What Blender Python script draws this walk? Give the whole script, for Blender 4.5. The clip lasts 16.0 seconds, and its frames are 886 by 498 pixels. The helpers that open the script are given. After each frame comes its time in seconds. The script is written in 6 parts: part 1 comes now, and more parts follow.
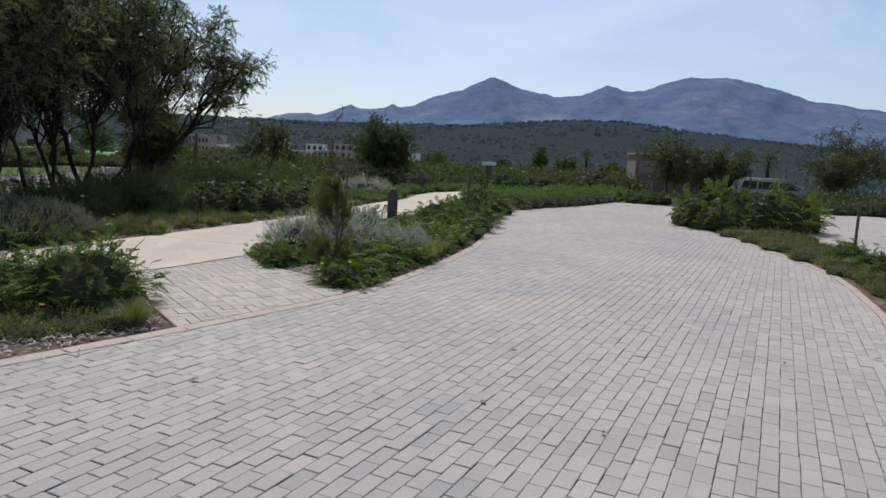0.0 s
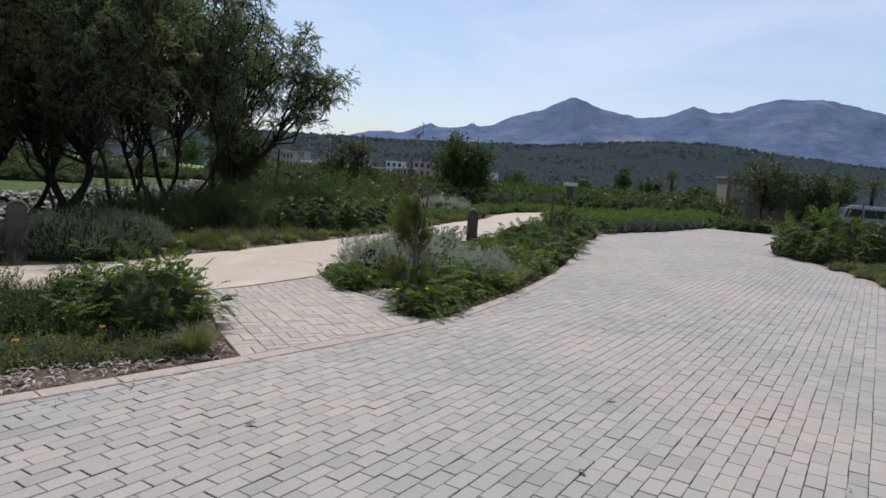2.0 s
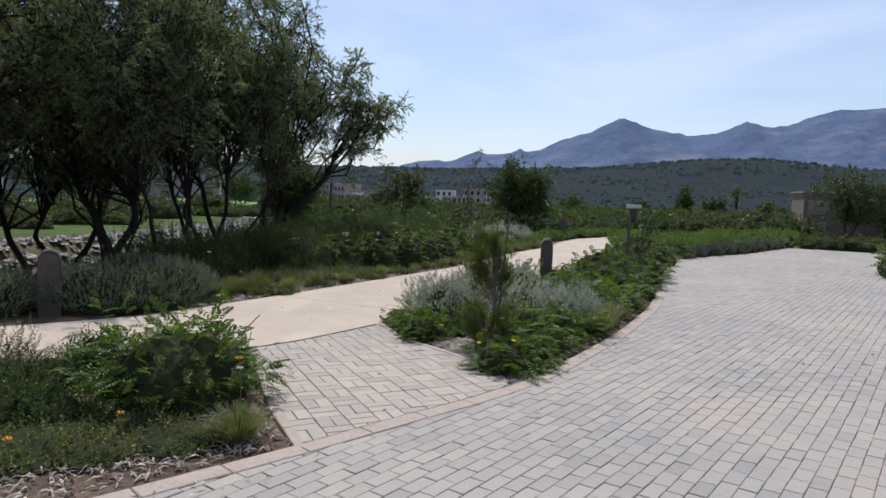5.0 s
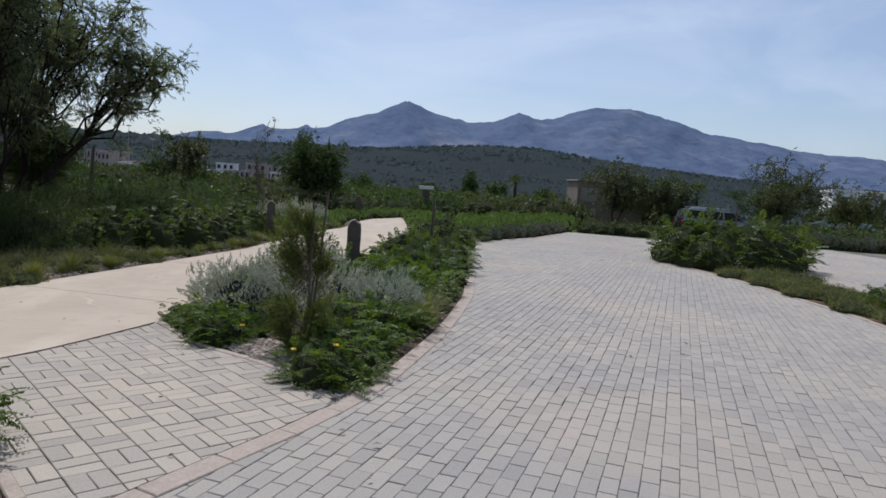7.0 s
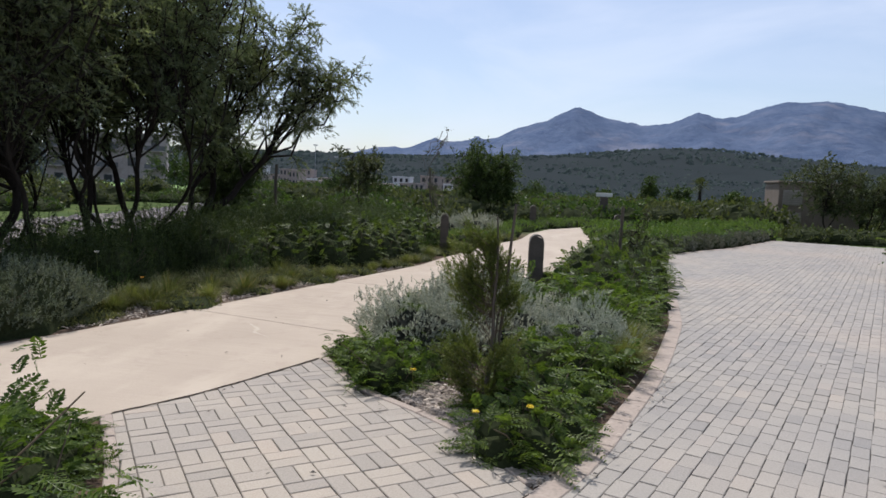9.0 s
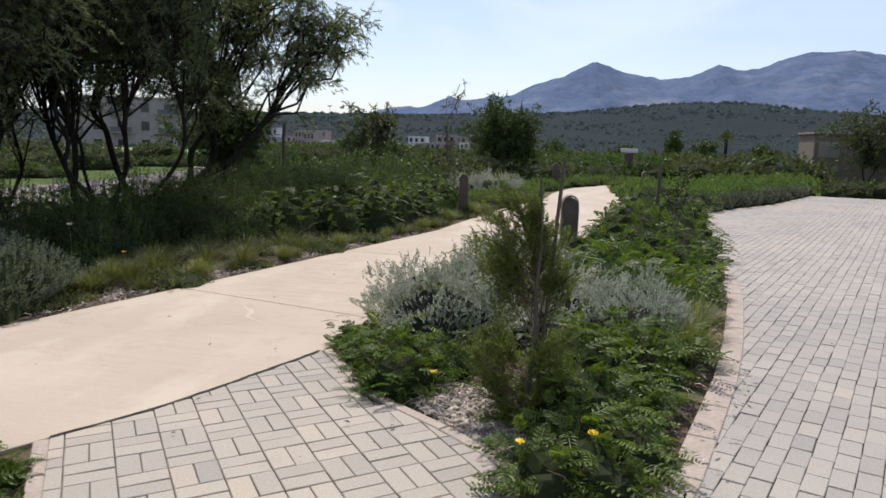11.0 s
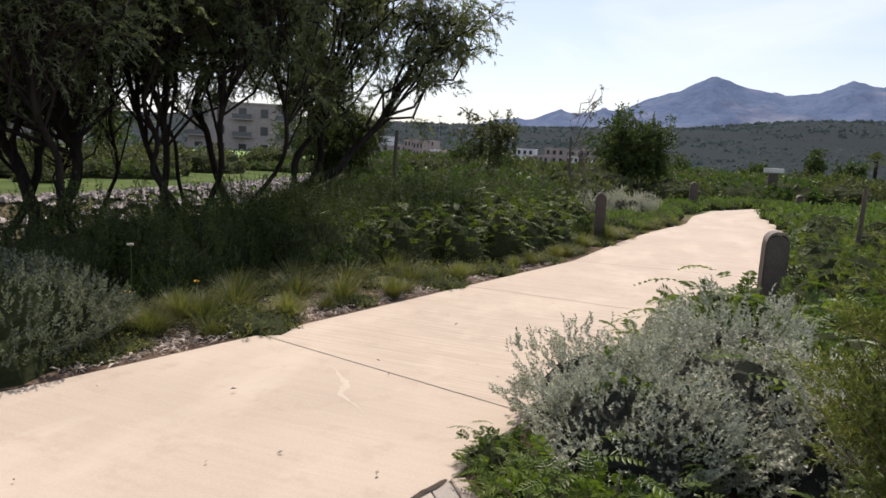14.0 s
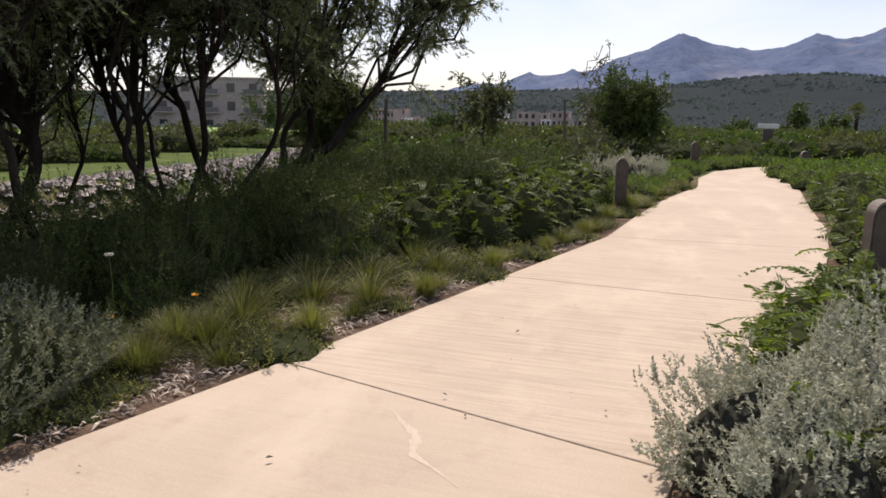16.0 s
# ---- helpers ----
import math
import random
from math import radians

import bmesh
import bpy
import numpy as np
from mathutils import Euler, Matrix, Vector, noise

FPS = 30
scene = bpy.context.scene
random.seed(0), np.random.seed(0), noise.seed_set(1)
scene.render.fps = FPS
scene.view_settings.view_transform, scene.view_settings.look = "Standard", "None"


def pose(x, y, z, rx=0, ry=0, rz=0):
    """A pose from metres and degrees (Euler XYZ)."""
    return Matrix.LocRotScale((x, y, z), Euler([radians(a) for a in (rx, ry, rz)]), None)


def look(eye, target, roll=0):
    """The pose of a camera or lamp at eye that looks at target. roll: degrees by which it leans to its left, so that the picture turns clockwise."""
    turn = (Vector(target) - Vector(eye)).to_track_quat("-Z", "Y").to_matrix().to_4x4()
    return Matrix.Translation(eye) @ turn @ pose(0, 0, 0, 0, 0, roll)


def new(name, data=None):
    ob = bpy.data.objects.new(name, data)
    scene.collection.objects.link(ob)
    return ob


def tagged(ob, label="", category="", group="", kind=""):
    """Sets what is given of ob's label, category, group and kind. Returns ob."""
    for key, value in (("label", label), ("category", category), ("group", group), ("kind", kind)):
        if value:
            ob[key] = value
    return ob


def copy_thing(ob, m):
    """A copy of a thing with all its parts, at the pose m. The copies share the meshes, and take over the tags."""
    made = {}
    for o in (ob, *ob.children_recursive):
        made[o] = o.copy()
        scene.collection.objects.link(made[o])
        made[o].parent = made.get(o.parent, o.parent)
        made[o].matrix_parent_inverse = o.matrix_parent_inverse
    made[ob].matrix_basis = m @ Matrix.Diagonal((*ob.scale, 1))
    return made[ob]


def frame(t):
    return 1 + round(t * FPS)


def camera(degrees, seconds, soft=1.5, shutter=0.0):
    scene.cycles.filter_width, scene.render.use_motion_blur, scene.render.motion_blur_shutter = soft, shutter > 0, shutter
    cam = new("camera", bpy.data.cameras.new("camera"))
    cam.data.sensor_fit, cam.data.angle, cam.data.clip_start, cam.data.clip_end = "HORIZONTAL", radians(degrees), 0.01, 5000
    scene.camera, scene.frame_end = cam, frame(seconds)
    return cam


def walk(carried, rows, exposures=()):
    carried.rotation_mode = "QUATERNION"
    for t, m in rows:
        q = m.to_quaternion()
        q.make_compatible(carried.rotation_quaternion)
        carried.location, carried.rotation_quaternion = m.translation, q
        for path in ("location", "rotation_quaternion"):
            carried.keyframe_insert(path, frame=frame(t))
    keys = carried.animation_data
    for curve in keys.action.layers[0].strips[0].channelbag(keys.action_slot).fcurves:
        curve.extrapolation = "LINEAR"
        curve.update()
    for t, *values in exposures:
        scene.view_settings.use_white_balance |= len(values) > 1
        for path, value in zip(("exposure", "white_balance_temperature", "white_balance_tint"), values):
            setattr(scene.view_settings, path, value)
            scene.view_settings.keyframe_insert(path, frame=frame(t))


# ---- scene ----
cam = camera(65.4, 16.0, soft=1.6)
PATH = [
    (0, (-0.783, 0.788, 1.589), (-0.891, 2.767, 1.32), 3.2),
    (0.5, (-0.81, 0.932, 1.584), (-0.798, 2.908, 1.277), 3.9),
    (1, (-0.811, 1.128, 1.597), (-0.912, 3.111, 1.357), 5.1),
    (1.5, (-0.825, 1.265, 1.585), (-1.075, 3.236, 1.353), 6.0),
    (2, (-0.942, 1.421, 1.595), (-1.269, 3.38, 1.365), 4.3),
    (2.5, (-1.062, 1.62, 1.608), (-1.393, 3.578, 1.374), 1.9),
    (3, (-1.082, 1.866, 1.639), (-1.66, 3.771, 1.449), 2.9),
    (3.2, (-1.082, 1.911, 1.62), (-1.714, 3.799, 1.439), 3.6),
    (5.3, (-1.544, 2.771, 1.585), (-1.931, 4.727, 1.426), 0.9),
    (5.5, (-1.58, 2.887, 1.584), (-1.821, 4.865, 1.409), 1.1),
    (6, (-1.751, 3.097, 1.578), (-1.653, 5.084, 1.376), 2.4),
    (6.5, (-1.826, 3.379, 1.55), (-1.622, 5.364, 1.415), 3.1),
    (7, (-1.922, 3.646, 1.543), (-1.785, 5.632, 1.355), 4.3),
    (7.5, (-2.11, 3.911, 1.533), (-2.043, 5.893, 1.274), 0.6),
    (8, (-2.157, 4.262, 1.507), (-2.28, 6.231, 1.182), 0.9),
    (8.5, (-2.132, 4.511, 1.536), (-2.379, 6.486, 1.34), 3.2),
    (8.7, (-2.143, 4.668, 1.543), (-2.442, 6.636, 1.352), 3.1),
    (10.8, (-2.344, 5.751, 1.481), (-2.79, 7.68, 1.194), 1.0),
    (11, (-2.402, 5.91, 1.491), (-2.798, 7.846, 1.183), 1.4),
    (11.5, (-2.463, 6.24, 1.456), (-3.041, 8.136, 1.192), 2.6),
    (12, (-2.527, 6.493, 1.458), (-3.254, 8.321, 1.098), 3.0),
    (12.5, (-2.667, 6.721, 1.468), (-3.429, 8.544, 1.158), 2.2),
    (13, (-2.814, 7.06, 1.44), (-3.643, 8.845, 1.084), 0.9),
    (13.5, (-3.003, 7.384, 1.446), (-3.841, 9.174, 1.138), 3.9),
    (14, (-3.259, 7.635, 1.46), (-3.94, 9.494, 1.173), 3.0),
    (14.5, (-3.508, 7.873, 1.435), (-4.204, 9.726, 1.151), 4.0),
    (15, (-3.706, 8.09, 1.454), (-4.398, 9.933, 1.099), 2.9),
    (15.5, (-3.993, 8.313, 1.447), (-4.651, 10.159, 1.046), 1.6),
    (16, (-4.151, 8.474, 1.452), (-4.756, 10.343, 1.077), 0.8),
]
walk(cam, [(t, look(eye, target, roll)) for t, eye, target, roll in PATH],
     exposures=[(0, 0.07, 6080, 13), (3, 0.13, 6080, 14), (5.5, 0.2, 6030, 14), (6.5, -0.06, 5980, 13), (7.5, -0.02, 6060, 13), (8.5, 0.14, 6180, 14), (11, 0.38, 6390, 14), (12.5, 0.53, 6530, 15), (16, 0.5, 7150, 21)])

# ---- world and sun ----
SUN_AZ, SUN_EL = radians(-20), radians(58)      # azimuth clockwise from +y
world = bpy.data.worlds.new("sky")
scene.world = world
world.use_nodes = True
wn, wl = world.node_tree.nodes, world.node_tree.links
wn.clear()
w_out, w_bg, w_sky = wn.new("ShaderNodeOutputWorld"), wn.new("ShaderNodeBackground"), wn.new("ShaderNodeTexSky")
w_sky.sky_type, w_sky.sun_disc = "NISHITA", False
w_sky.sun_elevation, w_sky.sun_rotation = SUN_EL, SUN_AZ
w_sky.air_density, w_sky.dust_density, w_sky.ozone_density = 1.0, 1.0, 2.0
w_bg.inputs["Strength"].default_value = 0.10
w_co, w_map, w_noise, w_ramp, w_mix = (wn.new(n) for n in ("ShaderNodeTexCoord", "ShaderNodeMapping", "ShaderNodeTexNoise", "ShaderNodeValToRGB", "ShaderNodeMix"))
w_mix.data_type = "RGBA"
w_map.inputs["Scale"].default_value = (1.6, 1.6, 5.0)
w_map.inputs["Rotation"].default_value = (0.2, 0.35, 0.5)
w_noise.inputs["Scale"].default_value, w_noise.inputs["Detail"].default_value, w_noise.inputs["Roughness"].default_value = 1.5, 6, 0.55
w_noise.inputs["Distortion"].default_value = 0.6
w_ramp.color_ramp.elements[0].position, w_ramp.color_ramp.elements[1].position = 0.42, 0.75
w_ramp.color_ramp.elements[0].color, w_ramp.color_ramp.elements[1].color = (0.2, 0.2, 0.2, 1), (0.65, 0.65, 0.65, 1)
wl.new(w_co.outputs["Generated"], w_map.inputs["Vector"])
wl.new(w_map.outputs["Vector"], w_noise.inputs["Vector"])
wl.new(w_noise.outputs["Fac"], w_ramp.inputs["Fac"])
wl.new(w_ramp.outputs["Color"], w_mix.inputs["Factor"])
wl.new(w_sky.outputs["Color"], w_mix.inputs["A"])
w_mix.inputs["B"].default_value = (7.2, 7.9, 9.0, 1)
wl.new(w_mix.outputs["Result"], w_bg.inputs["Color"])
wl.new(w_bg.outputs["Background"], w_out.inputs["Surface"])

sun_data = bpy.data.lights.new("sun", "SUN")
sun_data.energy, sun_data.angle, sun_data.color = 4.0, radians(0.6), (1.0, 0.95, 0.87)
sun = new("sun", sun_data)
sun_dir = Vector((math.sin(SUN_AZ) * math.cos(SUN_EL), math.cos(SUN_AZ) * math.cos(SUN_EL), math.sin(SUN_EL)))
sun.matrix_world = look(sun_dir * 60, (0, 0, 0))


# ---- materials ----
def node_mat(name):
    m = bpy.data.materials.new(name)
    m.use_nodes = True
    return m, m.node_tree.nodes, m.node_tree.links, m.node_tree.nodes["Principled BSDF"]


def tex_noise(n, l, scale, detail=4.0, rough=0.55, coords="Object", stretch=(1, 1, 1)):
    co, mp, tx = n.new("ShaderNodeTexCoord"), n.new("ShaderNodeMapping"), n.new("ShaderNodeTexNoise")
    mp.inputs["Scale"].default_value = stretch
    tx.inputs["Scale"].default_value, tx.inputs["Detail"].default_value, tx.inputs["Roughness"].default_value = scale, detail, rough
    l.new(co.outputs[coords], mp.inputs["Vector"])
    l.new(mp.outputs["Vector"], tx.inputs["Vector"])
    return tx.outputs["Fac"]


def tex_pos_noise(n, l, scale, detail=4.0, rough=0.55, stretch=(1, 1, 1), turn=0.0):
    """Noise by world place, so that joined and separate pieces share one field."""
    geo, mp, tx = n.new("ShaderNodeNewGeometry"), n.new("ShaderNodeMapping"), n.new("ShaderNodeTexNoise")
    mp.inputs["Scale"].default_value = stretch
    mp.inputs["Rotation"].default_value = (0, 0, radians(turn))
    tx.inputs["Scale"].default_value, tx.inputs["Detail"].default_value, tx.inputs["Roughness"].default_value = scale, detail, rough
    l.new(geo.outputs["Position"], mp.inputs["Vector"])
    l.new(mp.outputs["Vector"], tx.inputs["Vector"])
    return tx.outputs["Fac"]


def ramp(n, l, fac, stops):
    r = n.new("ShaderNodeValToRGB")
    while len(r.color_ramp.elements) < len(stops):
        r.color_ramp.elements.new(0.5)
    for e, (p, c) in zip(r.color_ramp.elements, stops):
        e.position, e.color = p, (*c, 1)
    l.new(fac, r.inputs["Fac"])
    return r.outputs["Color"]


def mixed(n, l, fac, a, b, mode="MIX"):
    mx = n.new("ShaderNodeMix")
    mx.data_type, mx.blend_type = "RGBA", mode
    for key, val in (("Factor", fac), ("A", a), ("B", b)):
        if isinstance(val, (int, float)):
            mx.inputs[key].default_value = val
        elif isinstance(val, tuple):
            mx.inputs[key].default_value = (*val, 1)
        else:
            l.new(val, mx.inputs[key])
    return mx.outputs["Result"]


def bump(n, l, bsdf, fac, strength=0.3, dist=0.01):
    b = n.new("ShaderNodeBump")
    b.inputs["Strength"].default_value, b.inputs["Distance"].default_value = strength, dist
    l.new(fac, b.inputs["Height"])
    l.new(b.outputs["Normal"], bsdf.inputs["Normal"])


def plain_mat(name, c1, c2, scale=8.0, rough=0.8, metal=0.0, bumpy=0.2, stretch=(1, 1, 1), island=0.0, spec=0.5):
    m, n, l, b = node_mat(name)
    col = ramp(n, l, tex_noise(n, l, scale, stretch=stretch), [(0.3, c1), (0.7, c2)])
    fine = tex_noise(n, l, scale * 9, stretch=stretch)
    col = mixed(n, l, 0.35, col, ramp(n, l, fine, [(0.3, tuple(v * 0.6 for v in c1)), (0.75, tuple(min(1, v * 1.25) for v in c2))]))
    if island:
        geo = n.new("ShaderNodeNewGeometry")
        col = mixed(n, l, 1.0, col, ramp(n, l, geo.outputs["Random Per Island"], [(0, (1 - island,) * 3), (1, (1 + island * 0.4,) * 3)]), "MULTIPLY")
    l.new(col, b.inputs["Base Color"])
    b.inputs["Roughness"].default_value, b.inputs["Metallic"].default_value = rough, metal
    b.inputs["Specular IOR Level"].default_value = spec
    if bumpy:
        bump(n, l, b, fine, bumpy, 0.01)
    return m


def leaf_mat(name, dark, light, trans=0.35, rough=0.5, tint=None):
    """Foliage: colour varies leaf by leaf and in larger patches, with light shining through."""
    m, n, l, b = node_mat(name)
    geo = n.new("ShaderNodeNewGeometry")
    info = n.new("ShaderNodeObjectInfo")
    mid = tuple((a + c) / 2 for a, c in zip(dark, light))
    col = ramp(n, l, geo.outputs["Random Per Island"], [(0.0, dark), (0.55, mid), (1.0, light)])
    patch = ramp(n, l, tex_pos_noise(n, l, 2.2, 3), [(0.3, (0.72, 0.76, 0.72)), (0.7, (1.18, 1.14, 1.05))])
    col = mixed(n, l, 1.0, col, patch, "MULTIPLY")
    one = ramp(n, l, info.outputs["Random"], [(0, (0.88, 0.92, 0.9)), (1, (1.1, 1.06, 1.0))])
    col = mixed(n, l, 1.0, col, one, "MULTIPLY")
    l.new(col, b.inputs["Base Color"])
    b.inputs["Roughness"].default_value = rough
    b.inputs["Specular IOR Level"].default_value = 0.16 if trans else 0.0
    if trans:
        t, mx, out = n.new("ShaderNodeBsdfTranslucent"), n.new("ShaderNodeMixShader"), n["Material Output"]
        l.new(mixed(n, l, 1.0, col, tint or (1.15, 1.25, 0.6), "MULTIPLY"), t.inputs["Color"])
        mx.inputs["Fac"].default_value = trans
        l.new(b.outputs["BSDF"], mx.inputs[1])
        l.new(t.outputs["BSDF"], mx.inputs[2])
        l.new(mx.outputs["Shader"], out.inputs["Surface"])
    return m


def paver_mat(name, warm):
    m, n, l, b = node_mat(name)
    geo, info = n.new("ShaderNodeNewGeometry"), n.new("ShaderNodeObjectInfo")
    add = n.new("ShaderNodeMath")
    add.operation = "ADD"
    l.new(geo.outputs["Random Per Island"], add.inputs[0])
    l.new(info.outputs["Random"], add.inputs[1])
    wrap = n.new("ShaderNodeMath")
    wrap.operation = "FRACT"
    l.new(add.outputs[0], wrap.inputs[0])
    each = ramp(n, l, wrap.outputs[0], [(0.0, (0.225, 0.213, 0.2)), (0.12, (0.262, 0.245, 0.226)), (0.5, (0.29, 0.268, 0.242)), (0.9, (0.318, 0.294, 0.264)), (1.0, (0.335, 0.295, 0.258))])
    each = mixed(n, l, 1.0, each, warm, "MULTIPLY")
    big = ramp(n, l, tex_pos_noise(n, l, 0.45, 4), [(0.35, (0.86, 0.87, 0.9)), (0.65, (1.1, 1.07, 1.02))])
    col = mixed(n, l, 1.0, each, big, "MULTIPLY")
    dust = tex_pos_noise(n, l, 0.22, 3, 0.5)
    col = mixed(n, l, ramp(n, l, dust, [(0.5, (0, 0, 0)), (0.72, (0.5, 0.5, 0.5))]), col, (0.38, 0.29, 0.225))
    stain = tex_pos_noise(n, l, 2.6, 5, 0.65)
    col = mixed(n, l, ramp(n, l, stain, [(0.58, (0, 0, 0)), (0.74, (0.22, 0.22, 0.22))]), col, (0.2, 0.19, 0.19))
    fine = tex_pos_noise(n, l, 90, 3, 0.7)
    col = mixed(n, l, 0.3, col, ramp(n, l, fine, [(0.3, (0.13, 0.12, 0.11)), (0.7, (0.42, 0.39, 0.355))]))
    l.new(col, b.inputs["Base Color"])
    b.inputs["Roughness"].default_value = 0.85
    bump(n, l, b, fine, 0.25, 0.004)
    return m


def slab_mat(name, combed):
    """Brushed pink-beige concrete with combed lines and dusty stains."""
    m, n, l, b = node_mat(name)
    comb = tex_pos_noise(n, l, 26, 4, 0.6, stretch=(0.05, 1.0, 1.0), turn=14)
    big = tex_pos_noise(n, l, 0.7, 4)
    col = ramp(n, l, big, [(0.3, (0.335, 0.275, 0.212)), (0.7, (0.42, 0.352, 0.275))])
    col = mixed(n, l, combed, col, ramp(n, l, comb, [(0.36, (0.25, 0.2, 0.15)), (0.6, (0.45, 0.375, 0.295))]))
    fine = tex_pos_noise(n, l, 70, 4, 0.7)
    col = mixed(n, l, 0.22, col, ramp(n, l, fine, [(0.3, (0.24, 0.195, 0.152)), (0.7, (0.49, 0.415, 0.33))]))
    pale = tex_pos_noise(n, l, 1.6, 6, 0.6, stretch=(1, 0.4, 1), turn=-25)
    col = mixed(n, l, ramp(n, l, pale, [(0.5, (0, 0, 0)), (0.68, (0.55, 0.55, 0.55))]), col, (0.47, 0.40, 0.315))
    spot = tex_pos_noise(n, l, 3.2, 5, 0.7)
    col = mixed(n, l, ramp(n, l, spot, [(0.55, (0, 0, 0)), (0.72, (0.45, 0.45, 0.45))]), col, (0.27, 0.21, 0.165))
    l.new(col, b.inputs["Base Color"])
    b.inputs["Roughness"].default_value = 0.88
    bump(n, l, b, comb, combed, 0.005)
    return m


def ground_mat():
    """Soil and mulch near by, dry grass and lawn further off, then woodland tinted with painted haze."""
    m, n, l, b = node_mat("soil_grass_and_hazed_plain")
    soil = ramp(n, l, tex_pos_noise(n, l, 3.0, 6, 0.7), [(0.3, (0.05, 0.036, 0.026)), (0.5, (0.105, 0.075, 0.055)), (0.7, (0.19, 0.14, 0.105))])
    grass = ramp(n, l, tex_pos_noise(n, l, 0.5, 6, 0.7), [(0.3, (0.035, 0.06, 0.018)), (0.55, (0.07, 0.10, 0.03)), (0.75, (0.16, 0.15, 0.07))])
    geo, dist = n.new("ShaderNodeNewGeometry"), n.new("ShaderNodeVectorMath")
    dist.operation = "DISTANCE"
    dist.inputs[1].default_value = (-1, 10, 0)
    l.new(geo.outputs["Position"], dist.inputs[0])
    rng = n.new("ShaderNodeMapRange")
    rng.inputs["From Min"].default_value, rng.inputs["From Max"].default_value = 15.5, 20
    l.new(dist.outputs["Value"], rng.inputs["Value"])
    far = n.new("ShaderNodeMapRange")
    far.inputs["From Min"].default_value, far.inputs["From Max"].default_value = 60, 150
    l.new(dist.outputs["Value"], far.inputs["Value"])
    # woodland tone of the far plain, bluish haze mixed into the colour
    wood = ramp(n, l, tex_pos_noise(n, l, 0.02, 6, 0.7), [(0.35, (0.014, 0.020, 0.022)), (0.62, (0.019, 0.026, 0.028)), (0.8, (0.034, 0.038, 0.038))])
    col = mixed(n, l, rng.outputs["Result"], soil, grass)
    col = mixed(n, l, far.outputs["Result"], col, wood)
    l.new(col, b.inputs["Base Color"])
    b.inputs["Roughness"].default_value = 1.0
    b.inputs["Specular IOR Level"].default_value = 0.05
    bump(n, l, b, tex_pos_noise(n, l, 25, 5, 0.7), 0.6, 0.03)
    return m


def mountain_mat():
    m, n, l, b = node_mat("haze_tinted_mountain_scrub")
    # aerial haze painted into the scrub colour as slate blue
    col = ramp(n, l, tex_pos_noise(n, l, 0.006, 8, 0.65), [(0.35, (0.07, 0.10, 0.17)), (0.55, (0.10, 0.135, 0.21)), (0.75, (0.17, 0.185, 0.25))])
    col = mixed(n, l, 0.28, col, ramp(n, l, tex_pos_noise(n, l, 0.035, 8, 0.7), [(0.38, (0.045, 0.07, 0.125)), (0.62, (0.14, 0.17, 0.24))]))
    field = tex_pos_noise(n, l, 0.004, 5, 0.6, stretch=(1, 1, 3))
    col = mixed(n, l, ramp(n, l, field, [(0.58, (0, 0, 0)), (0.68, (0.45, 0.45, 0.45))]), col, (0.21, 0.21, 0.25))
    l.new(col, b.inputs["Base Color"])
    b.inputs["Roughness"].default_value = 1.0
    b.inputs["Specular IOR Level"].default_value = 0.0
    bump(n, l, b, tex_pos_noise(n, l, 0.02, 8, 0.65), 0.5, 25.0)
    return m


M_PAVER, M_PAVER_LIGHT = paver_mat("grey_concrete_paver", (0.985, 0.982, 0.94)), paver_mat("beige_concrete_paver", (1.15, 1.09, 0.98))
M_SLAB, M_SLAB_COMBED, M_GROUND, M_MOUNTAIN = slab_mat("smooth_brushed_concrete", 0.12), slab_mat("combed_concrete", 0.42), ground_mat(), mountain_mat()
M_BED, bn, bl, bb = node_mat("paver_sand_joint")
bcol = ramp(bn, bl, tex_pos_noise(bn, bl, 1.3, 5, 0.65), [(0.36, (0.06, 0.054, 0.048)), (0.5, (0.11, 0.099, 0.086)), (0.66, (0.22, 0.19, 0.158))])
bl.new(bcol, bb.inputs["Base Color"])
bb.inputs["Roughness"].default_value = 1.0
M_KERB = plain_mat("pinkish_kerb_concrete", (0.275, 0.225, 0.185), (0.365, 0.302, 0.25), 5, 0.85, bumpy=0.25)
M_STONE = plain_mat("weathered_dark_stone", (0.048, 0.038, 0.031), (0.10, 0.081, 0.065), 7, 0.85, bumpy=0.5)
M_STONECAP = plain_mat("bleached_stone_cap", (0.10, 0.088, 0.074), (0.19, 0.168, 0.145), 7, 0.85, bumpy=0.4)


# ---- mesh helpers ----
def mesh_of(name, verts, faces, mat, smooth=False):
    """One mesh from arrays: verts (n, 3); faces (m, k) or a list of such arrays."""
    me = bpy.data.meshes.new(name)
    verts = np.asarray(verts, dtype=np.float32)
    groups = [np.asarray(f, dtype=np.int32) for f in (faces if isinstance(faces, list) else [faces]) if len(f)]
    me.vertices.add(len(verts))
    me.vertices.foreach_set("co", verts.ravel())
    loops = np.concatenate([g.ravel() for g in groups])
    sizes = np.concatenate([np.full(len(g), g.shape[1], dtype=np.int32) for g in groups])
    starts = np.concatenate([[0], np.cumsum(sizes)[:-1]]).astype(np.int32)
    me.loops.add(len(loops))
    me.loops.foreach_set("vertex_index", loops)
    me.polygons.add(len(sizes))
    me.polygons.foreach_set("loop_start", starts)
    me.update(calc_edges=True)
    me.materials.append(mat)
    me.polygons.foreach_set("use_smooth", np.full(len(sizes), smooth, dtype=bool))
    return me


def bm_mesh(name, bm, mat, smooth=False):
    me = bpy.data.meshes.new(name)
    bm.normal_update()
    bm.to_mesh(me)
    bm.free()
    me.materials.append(mat)
    if smooth:
        for p in me.polygons:
            p.use_smooth = True
    return me


